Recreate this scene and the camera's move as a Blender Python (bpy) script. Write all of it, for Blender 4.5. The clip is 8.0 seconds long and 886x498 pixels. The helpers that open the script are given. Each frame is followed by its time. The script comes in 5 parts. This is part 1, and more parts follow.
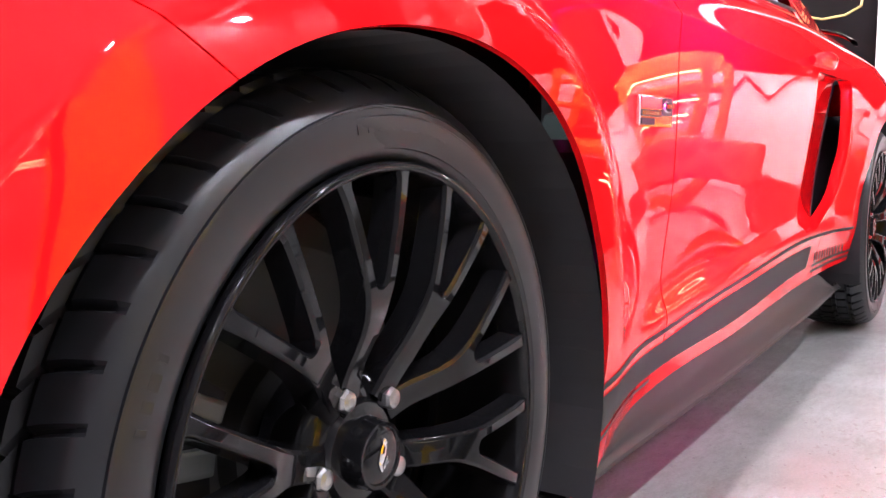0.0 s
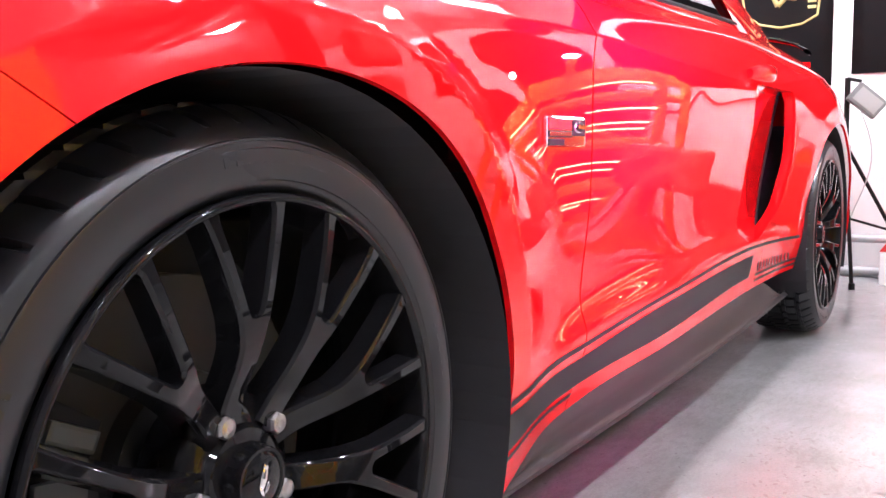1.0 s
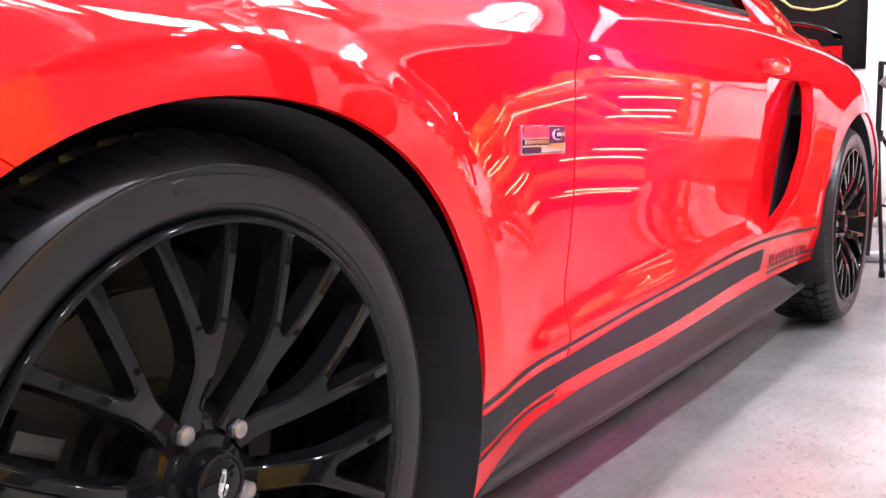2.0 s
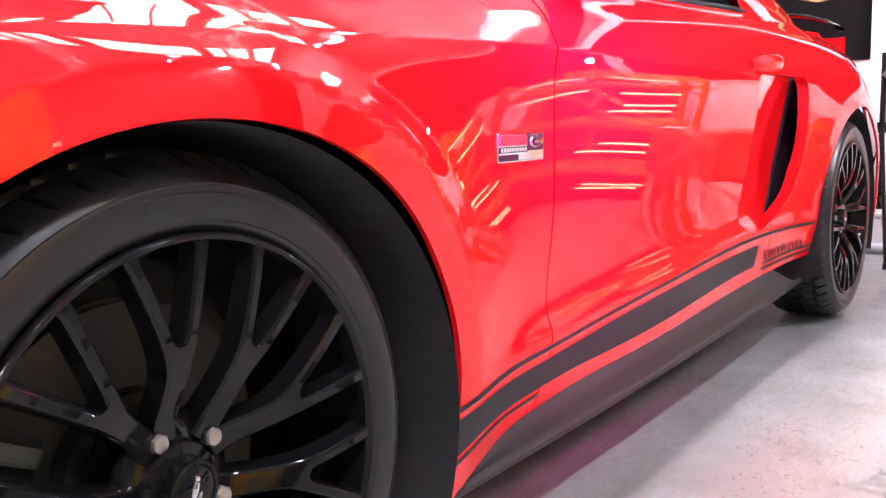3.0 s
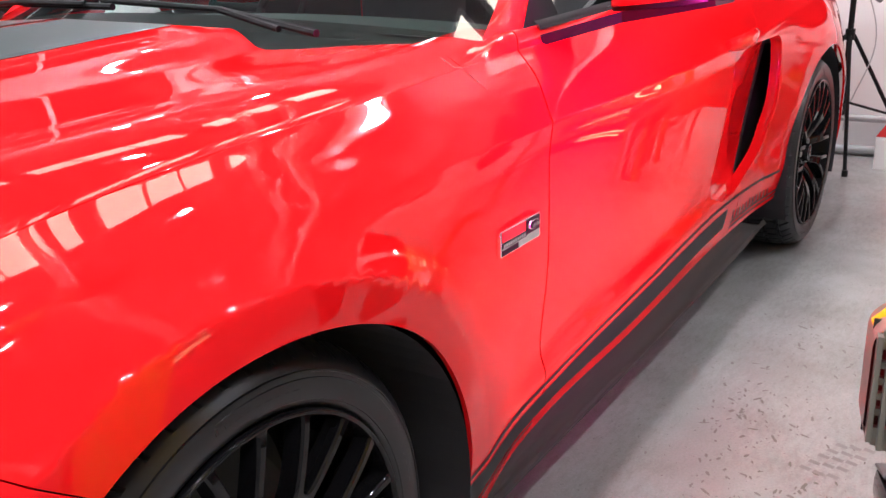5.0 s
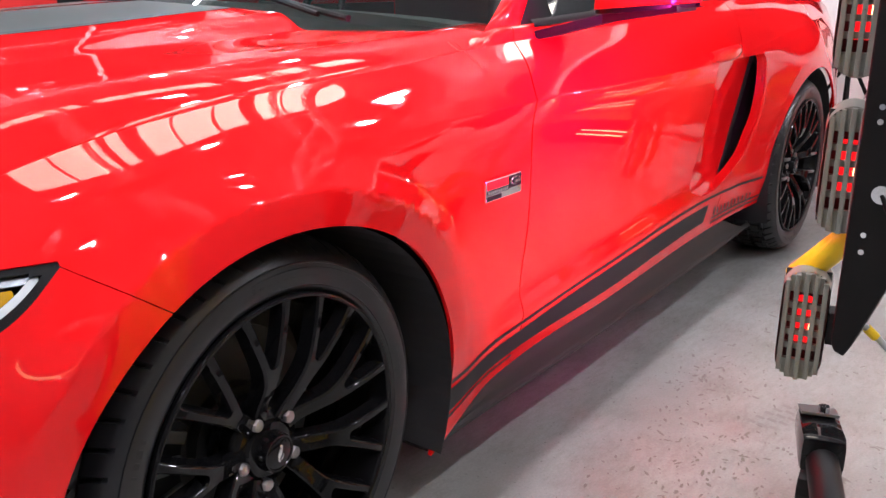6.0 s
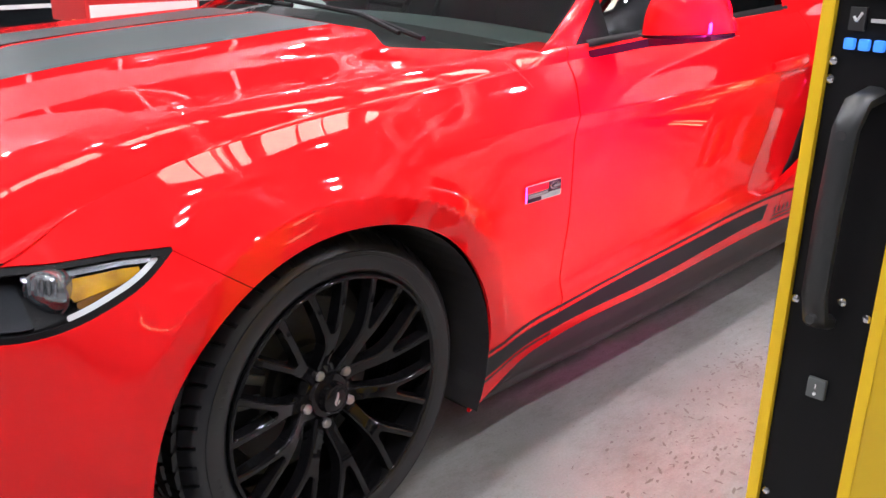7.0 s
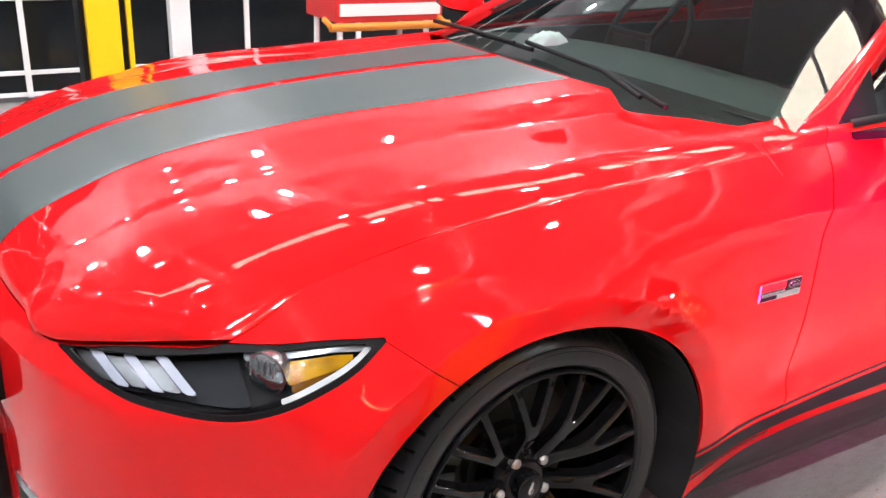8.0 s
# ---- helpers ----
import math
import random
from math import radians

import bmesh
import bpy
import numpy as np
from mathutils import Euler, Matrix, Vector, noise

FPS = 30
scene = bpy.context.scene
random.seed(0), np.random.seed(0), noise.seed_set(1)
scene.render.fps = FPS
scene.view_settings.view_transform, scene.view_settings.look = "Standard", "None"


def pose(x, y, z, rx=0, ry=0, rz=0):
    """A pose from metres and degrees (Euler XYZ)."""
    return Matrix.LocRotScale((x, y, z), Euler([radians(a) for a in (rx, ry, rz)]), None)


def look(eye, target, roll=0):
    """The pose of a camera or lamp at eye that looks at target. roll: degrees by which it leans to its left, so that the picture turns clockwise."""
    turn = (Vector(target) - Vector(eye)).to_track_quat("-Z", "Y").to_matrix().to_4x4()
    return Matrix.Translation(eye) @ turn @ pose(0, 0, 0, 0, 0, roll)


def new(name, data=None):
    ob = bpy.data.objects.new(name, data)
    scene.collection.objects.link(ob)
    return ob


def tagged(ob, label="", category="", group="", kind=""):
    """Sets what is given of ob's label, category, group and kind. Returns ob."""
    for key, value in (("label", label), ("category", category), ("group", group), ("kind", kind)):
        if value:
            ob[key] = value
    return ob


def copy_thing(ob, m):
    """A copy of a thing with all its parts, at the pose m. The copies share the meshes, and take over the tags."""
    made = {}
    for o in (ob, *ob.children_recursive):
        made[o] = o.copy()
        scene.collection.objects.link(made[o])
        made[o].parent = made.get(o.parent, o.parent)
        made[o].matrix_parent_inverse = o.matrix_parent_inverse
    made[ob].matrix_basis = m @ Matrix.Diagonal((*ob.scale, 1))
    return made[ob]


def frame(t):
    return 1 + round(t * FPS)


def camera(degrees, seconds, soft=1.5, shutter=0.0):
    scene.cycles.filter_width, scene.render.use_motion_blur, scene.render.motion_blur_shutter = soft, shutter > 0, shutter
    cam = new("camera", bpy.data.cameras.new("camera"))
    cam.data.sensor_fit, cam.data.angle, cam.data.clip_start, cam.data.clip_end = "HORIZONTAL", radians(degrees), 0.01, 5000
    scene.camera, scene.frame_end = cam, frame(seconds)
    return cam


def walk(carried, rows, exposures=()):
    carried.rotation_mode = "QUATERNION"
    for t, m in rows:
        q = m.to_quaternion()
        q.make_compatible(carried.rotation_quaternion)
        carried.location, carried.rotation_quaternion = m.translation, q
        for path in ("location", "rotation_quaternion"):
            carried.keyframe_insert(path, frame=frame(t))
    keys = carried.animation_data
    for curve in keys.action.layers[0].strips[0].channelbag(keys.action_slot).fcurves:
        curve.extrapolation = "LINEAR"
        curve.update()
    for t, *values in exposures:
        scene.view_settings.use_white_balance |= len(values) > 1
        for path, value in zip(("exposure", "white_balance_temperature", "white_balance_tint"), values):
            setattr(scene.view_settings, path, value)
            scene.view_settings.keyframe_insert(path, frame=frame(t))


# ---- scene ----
cam = camera(52.9, 8.0)
PATH = [
    (0, (-0.599, -0.478, 0.604), (1.058, 0.62, 0.384), -0.3),
    (0.5, (-0.575, -0.515, 0.601), (1.124, 0.518, 0.387), -0.8),
    (1, (-0.561, -0.565, 0.625), (1.118, 0.501, 0.416), -0.7),
    (1.5, (-0.548, -0.612, 0.646), (1.095, 0.505, 0.416), -0.6),
    (3, (-0.527, -0.713, 0.69), (1.07, 0.459, 0.413), -1.5),
    (3.5, (-0.524, -0.705, 0.712), (1.091, 0.426, 0.379), -1.4),
    (4, (-0.507, -0.616, 0.852), (1.132, 0.417, 0.355), -1.7),
    (4.5, (-0.522, -0.602, 1.04), (1.074, 0.409, 0.384), -2.7),
    (4.7, (-0.534, -0.621, 1.092), (1.037, 0.421, 0.424), -3.1),
    (5.8, (-0.791, -0.897, 1.042), (0.772, 0.212, 0.471), 0.1),
    (6, (-0.833, -0.929, 1.043), (0.712, 0.195, 0.452), 0.3),
    (6.5, (-0.893, -1.065, 1.124), (0.584, 0.128, 0.498), 0.7),
    (7, (-0.953, -1.224, 1.203), (0.395, 0.088, 0.525), 1.0),
    (7.5, (-0.957, -1.223, 1.318), (0.176, 0.251, 0.58), 1.6),
    (8, (-0.889, -1.113, 1.381), (0.079, 0.471, 0.637), 2.6),
]
walk(cam, [(t, look(eye, target, roll)) for t, eye, target, roll in PATH],
     [(0.0, 1.15, 6120, 15), (1.5, 1.03, 6080, 15), (3.5, 0.90, 6080, 15), (4.0, 0.47, 6220, 13), (4.5, 0.08, 6300, 11), (6.0, 0.06, 6250, 11), (7.0, 0.16, 6300, 11), (8.0, .36, 6480, 9)])

# ---- world and light ----
world = bpy.data.worlds.new("world")
world.use_nodes = True
world.node_tree.nodes["Background"].inputs[0].default_value = (0.8, 0.85, 0.9, 1)
world.node_tree.nodes["Background"].inputs[1].default_value = 0.02
scene.world = world
scene.view_settings.exposure = 0.0
CEIL = 4.6
ROOM = (-5.2, 4.3, -4.6, 5.2)      # x0, x1, y0, y1


# ---- materials ----
def material(name, color=(0.5, 0.5, 0.5), rough=0.5, metal=0.0, **more):
    m = bpy.data.materials.new(name)
    m.use_nodes = True
    b = m.node_tree.nodes["Principled BSDF"]
    b.inputs["Base Color"].default_value = (*color, 1)
    b.inputs["Roughness"].default_value = rough
    b.inputs["Metallic"].default_value = metal
    for k, v in more.items():
        b.inputs[k.replace("_", " ")].default_value = v
    return m


def add(m, kind, **ins):
    n = m.node_tree.nodes.new(kind)
    for k, v in ins.items():
        n.inputs[k.replace("_", " ")].default_value = v
    return n


def link(m, a, b):
    m.node_tree.links.new(a, b)


def varied(m, scale, low, high, dark, light, detail=6.0, coords="Object", socket="Base Color"):
    """Noise-driven variation of a colour or value of the principled shader."""
    b = m.node_tree.nodes["Principled BSDF"]
    tc = add(m, "ShaderNodeTexCoord")
    nz = add(m, "ShaderNodeTexNoise", Scale=scale, Detail=detail)
    ramp = add(m, "ShaderNodeValToRGB")
    ramp.color_ramp.elements[0].position, ramp.color_ramp.elements[1].position = low, high
    ramp.color_ramp.elements[0].color = (*dark, 1)
    ramp.color_ramp.elements[1].color = (*light, 1)
    link(m, tc.outputs[coords], nz.inputs["Vector"])
    link(m, nz.outputs["Fac"], ramp.inputs["Fac"])
    link(m, ramp.outputs["Color"], b.inputs[socket])
    return ramp


def bumped(m, scale, strength, distance=0.002, detail=4.0):
    b = m.node_tree.nodes["Principled BSDF"]
    tc = add(m, "ShaderNodeTexCoord")
    nz = add(m, "ShaderNodeTexNoise", Scale=scale, Detail=detail)
    bp = add(m, "ShaderNodeBump", Strength=strength, Distance=distance)
    link(m, tc.outputs["Object"], nz.inputs["Vector"])
    link(m, nz.outputs["Fac"], bp.inputs["Height"])
    link(m, bp.outputs["Normal"], b.inputs["Normal"])
    return bp


PAINT = material("red_paint", (0.82, 0.0068, 0.0095), 0.45, Coat_Weight=1.0, Coat_Roughness=0.012, Coat_IOR=1.45, Specular_IOR_Level=0.0)
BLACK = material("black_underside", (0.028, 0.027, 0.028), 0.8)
LINER = material("arch_liner", (0.026, 0.024, 0.027), 0.9)
RUBBER = material("tyre_rubber", (0.0125, 0.0128, 0.0148), 0.33, Specular_IOR_Level=0.5)
GLOSSBLACK = material("gloss_black_wheel", (0.007, 0.0068, 0.0075), 0.05, Specular_IOR_Level=0.25)
CHROME = material("chrome", (0.75, 0.75, 0.76), 0.08, 1.0)
STEEL = material("brake_steel", (0.07, 0.068, 0.066), 0.5, 0.8)
CASTING = material("grey_alloy_casting", (0.13, 0.14, 0.135), 0.45, 0.6)
NUTSTEEL = material("satin_nut_steel", (0.42, 0.41, 0.40), 0.28, 1.0)
STRIPE = material("grey_vinyl", (0.056, 0.070, 0.069), 0.32, Specular_IOR_Level=0.5)
SIDEVINYL = material("satin_black_vinyl", (0.020, 0.020, 0.021), 0.45, Specular_IOR_Level=0.2)
SKIRT = material("dark_grey_plastic", (0.030, 0.027, 0.026), 0.5, Specular_IOR_Level=0.22)
TRIM = material("black_trim", (0.007, 0.007, 0.007), 0.45, Specular_IOR_Level=0.18)


def thin_glass(name, tint, shine=1.0):
    """A thin pane: clear or tinted through, mirroring more at a slant."""
    m = material(name)
    nt = m.node_tree
    clear, gloss, mix = nt.nodes.new("ShaderNodeBsdfTransparent"), nt.nodes.new("ShaderNodeBsdfGlossy"), nt.nodes.new("ShaderNodeMixShader")
    clear.inputs["Color"].default_value = (*tint, 1)
    gloss.inputs["Roughness"].default_value = 0.01
    lw = nt.nodes.new("ShaderNodeLayerWeight")
    lw.inputs["Blend"].default_value = 0.5
    p, q = nt.nodes.new("ShaderNodeMath"), nt.nodes.new("ShaderNodeMath")
    p.operation, q.operation = "POWER", "MULTIPLY_ADD"
    p.inputs[1].default_value = 4.0
    q.inputs[1].default_value, q.inputs[2].default_value = 0.85 * shine, 0.07 * shine
    nt.links.new(lw.outputs["Facing"], p.inputs[0])
    nt.links.new(p.outputs[0], q.inputs[0])
    nt.links.new(q.outputs[0], mix.inputs[0])
    nt.links.new(clear.outputs[0], mix.inputs[1])
    nt.links.new(gloss.outputs[0], mix.inputs[2])
    nt.links.new(mix.outputs[0], nt.nodes["Material Output"].inputs["Surface"])
    return m


GLASS = thin_glass("tinted_glass", (0.62, 0.74, 0.70))
SIDEGLASS = thin_glass("side_glass", (0.22, 0.26, 0.25))
CLEAR = thin_glass("lamp_glass", (0.90, 0.91, 0.92), 0.05)
CONCRETE = material("concrete", (0.4, 0.4, 0.39), 0.38)


def concrete():
    """Trowelled pale concrete: broad cloudy patches, fine grain, dark scuffs and grime spots."""
    m = CONCRETE
    b = m.node_tree.nodes["Principled BSDF"]
    tc = add(m, "ShaderNodeTexCoord")

    def noise_(scale, detail=8.0, rough=0.6, stretch=None):
        n = add(m, "ShaderNodeTexNoise", Scale=scale, Detail=detail, Roughness=rough)
        if stretch:
            mp = add(m, "ShaderNodeMapping")
            mp.inputs["Scale"].default_value = stretch
            mp.inputs["Rotation"].default_value = (0, 0, 0.5)
            link(m, tc.outputs["Object"], mp.inputs["Vector"])
            link(m, mp.outputs["Vector"], n.inputs["Vector"])
        else:
            link(m, tc.outputs["Object"], n.inputs["Vector"])
        return n.outputs["Fac"]

    def ramp(src, stops):
        r = add(m, "ShaderNodeValToRGB")
        while len(r.color_ramp.elements) < len(stops):
            r.color_ramp.elements.new(0.5)
        for e, (p, c) in zip(r.color_ramp.elements, stops):
            e.position, e.color = p, (*c, 1)
        link(m, src, r.inputs["Fac"])
        return r.outputs["Color"]

    def mul(a, c, fac=1.0):
        x = m.node_tree.nodes.new("ShaderNodeMix")
        x.data_type, x.blend_type = "RGBA", "MULTIPLY"
        x.inputs[0].default_value = fac
        link(m, a, x.inputs[6])
        link(m, c, x.inputs[7])
        return x.outputs[2]

    base = ramp(noise_(0.9, 3, 0.5), [(0.30, (0.32, 0.316, 0.308)), (0.52, (0.375, 0.37, 0.36)), (0.72, (0.425, 0.42, 0.41))])
    grain = ramp(noise_(160, 4), [(0.3, (0.86, 0.86, 0.86)), (0.7, (1, 1, 1))])
    cloud = ramp(noise_(4.5, 4, 0.5), [(0.28, (0.80, 0.785, 0.765)), (0.72, (1.0, 1.0, 1.0))])

    def only_in(c, mask):
        x = m.node_tree.nodes.new("ShaderNodeMix")
        x.data_type, x.blend_type = "RGBA", "LIGHTEN"
        x.inputs[0].default_value = 1.0
        link(m, c, x.inputs[6])
        link(m, mask, x.inputs[7])
        return x.outputs[2]

    patch = ramp(noise_(2.6, 3, 0.5), [(0.36, (0, 0, 0)), (0.62, (1, 1, 1))])
    scuff = only_in(ramp(noise_(22, 8, 0.7, (1.0, 2.6, 1.0)), [(0.25, (0.55, 0.53, 0.50)), (0.42, (0.78, 0.765, 0.745)), (0.56, (1, 1, 1))]), patch)
    spots = ramp(noise_(75, 4, 0.6), [(0.0, (0.35, 0.34, 0.33)), (0.30, (0.5, 0.49, 0.48)), (0.36, (1, 1, 1))])
    col = mul(mul(mul(mul(base, grain), cloud), scuff, 0.38), spots, 0.62)
    link(m, col, b.inputs["Base Color"])
    rr = ramp(noise_(9, 4, 0.5), [(0.25, (0.14, 0.14, 0.14)), (0.75, (0.27, 0.27, 0.27))])
    link(m, rr, b.inputs["Roughness"])
    bp = add(m, "ShaderNodeBump", Strength=0.25, Distance=0.002)
    link(m, noise_(90, 6), bp.inputs["Height"])
    link(m, bp.outputs["Normal"], b.inputs["Normal"])


concrete()
WHITEWALL = material("white_wall", (0.86, 0.86, 0.85), 0.7)
PALEWALL = material("pale_wall", (0.24, 0.24, 0.245), 0.7)
DARKWALL = material("dark_wall", (0.13, 0.13, 0.135), 0.7)
GREYWALL = material("grey_wall", (0.30, 0.30, 0.31), 0.7)
DARKROOF = material("roof_sheet", (0.25, 0.25, 0.255), 0.7)
BANNER = material("banner_cloth", (0.02, 0.022, 0.024), 0.75)
PIPE = material("grey_pipe", (0.45, 0.46, 0.46), 0.45)
YELLOW = material("yellow_enamel", (0.85, 0.55, 0.01), 0.35)
BLACKENAMEL = material("black_enamel", (0.005, 0.005, 0.0055), 0.45, Specular_IOR_Level=0.2)
GREYMETAL = material("grey_grille", (0.24, 0.24, 0.21), 0.42, 0.3)
CANVAS = material("brown_canvas", (0.26, 0.10, 0.06), 0.9)
varied(CANVAS, 14, 0.35, 0.65, (0.16, 0.06, 0.035), (0.42, 0.20, 0.13))
WHITEPAINT = material("white_paint", (0.8, 0.8, 0.79), 0.5)
DARKGLASS = material("dark_glass", (0.01, 0.012, 0.014), 0.08, Specular_IOR_Level=0.25)
ORANGE = material("orange_enamel", (0.65, 0.22, 0.02), 0.4)
REDENAMEL = material("red_enamel", (0.6, 0.03, 0.03), 0.4)
INTERIOR = material("interior_vinyl", (0.022, 0.029, 0.028), 0.6)
AMBER = material("amber_lens", (0.42, 0.16, 0.002), 0.12, Coat_Weight=0.6)


def glow(name, color, strength):
    m = material(name, color, 0.5)
    b = m.node_tree.nodes["Principled BSDF"]
    b.inputs["Emission Color"].default_value = (*color, 1)
    b.inputs["Emission Strength"].default_value = strength
    return m


LED = glow("led_lens", (0.95, 0.94, 1.0), 610.0)
SPOT = glow("spot_lens", (0.95, 0.94, 1.0), 130.0)
TUBE = glow("tube_light", (1.0, 0.84, 0.42), 7.5)
DAYPANE = glow("window_light", (1.0, 0.92, 0.76), 9.0)


# ---- mesh helpers ----
def thing(name, label, category, at=(0, 0, 0), group="", kind=""):
    ob = new(name)
    ob.location = at
    return tagged(ob, label, category, group, kind)


def part(name, bm, mat, parent=None, label="", smooth=False):
    me = bpy.data.meshes.new(name)
    if isinstance(bm, bmesh.types.BMesh):
        bm.to_mesh(me)
        bm.free()
    else:
        me.from_pydata(*bm)
    me.materials.append(mat)
    if smooth:
        me.shade_smooth()
    ob = new(name, me)
    ob.parent = parent
    if label:
        tagged(ob, label)
    return ob


def box(x0, x1, y0, y1, z0, z1, bevel=0.0, bm=None):
    bm = bm or bmesh.new()
    mm = Matrix.Translation(((x0 + x1) / 2, (y0 + y1) / 2, (z0 + z1) / 2)) @ Matrix.Diagonal((x1 - x0, y1 - y0, z1 - z0, 1))
    r = bmesh.ops.create_cube(bm, size=1, matrix=mm)
    if bevel:
        es = list({e for v in r["verts"] for e in v.link_edges})
        bmesh.ops.bevel(bm, geom=es, offset=bevel, segments=2, affect="EDGES", profile=0.7)
    return bm


def rod(a, b, r, seg=16, bm=None, r2=None):
    bm = bm or bmesh.new()
    a, b = Vector(a), Vector(b)
    d = b - a
    m = Matrix.Translation((a + b) / 2) @ d.to_track_quat("Z", "Y").to_matrix().to_4x4()
    bmesh.ops.create_cone(bm, cap_ends=True, segments=seg, radius1=r, radius2=r if r2 is None else r2, depth=d.length, matrix=m)
    return bm


def soft(ob, angle=40):
    ob.data.shade_smooth()
    ob.data.set_sharp_from_angle(angle=radians(angle))
    return ob


def revolve(profile, seg=96, axis_y=True):
    """Lathe a profile of (radius, y) about the y axis; closed in angle."""
    vs, fs = [], []
    n = len(profile)
    for k in range(seg):
        a = 2 * math.pi * k / seg
        vs += [(r * math.cos(a), y, r * math.sin(a)) for r, y in profile]
    for k in range(seg):
        j = (k + 1) % seg
        for i in range(n - 1):
            fs.append((k * n + i, k * n + i + 1, j * n + i + 1, j * n + i))
    return vs, [], fs


def spline(xs, ys):
    """Smooth monotone-friendly cubic through knots."""
    xs, ys = np.array(xs, float), np.array(ys, float)
    h = np.diff(xs)
    d = np.diff(ys) / h
    m = np.zeros_like(ys)
    m[1:-1] = (d[:-1] * h[1:] + d[1:] * h[:-1]) / (h[:-1] + h[1:])
    m[0], m[-1] = d[0], d[-1]

    def f(x):
        x = np.asarray(x, float)
        i = np.clip(np.searchsorted(xs, x) - 1, 0, len(h) - 1)
        t = (x - xs[i]) / h[i]
        lin = np.where(t < 0, ys[0] + (x - xs[0]) * m[0], ys[-1] + (x - xs[-1]) * m[-1])
        c = ((2 * t**3 - 3 * t**2 + 1) * ys[i] + (t**3 - 2 * t**2 + t) * h[i] * m[i]
             + (3 * t**2 - 2 * t**3) * ys[i + 1] + (t**3 - t**2) * h[i] * m[i + 1])
        return np.where((t < 0) | (t > 1), lin, c)
    return f


def across(vals, v):
    """Catmull-Rom through stacked rail values (n, N) at fractional index v."""
    n = len(vals)
    vals = np.asarray(vals)
    i = np.clip(np.floor(v).astype(int), 0, n - 2)
    t = v - i
    k = np.arange(len(t))
    p1, p2 = vals[i, k], vals[i + 1, k]
    p0 = np.where(i > 0, vals[np.maximum(i - 1, 0), k], 2 * p1 - p2)
    p3 = np.where(i < n - 2, vals[np.minimum(i + 2, n - 1), k], 2 * p2 - p1)
    return 0.5 * (2 * p1 + (p2 - p0) * t + (2 * p0 - 5 * p1 + 4 * p2 - p3) * t**2 + (3 * p1 - p0 - 3 * p2 + p3) * t**3)


def lerp(a, b, t):
    return np.asarray(a) * (1 - t) + np.asarray(b) * t


def smooth01(t):
    t = np.clip(t, 0, 1)
    return t * t * (3 - 2 * t)


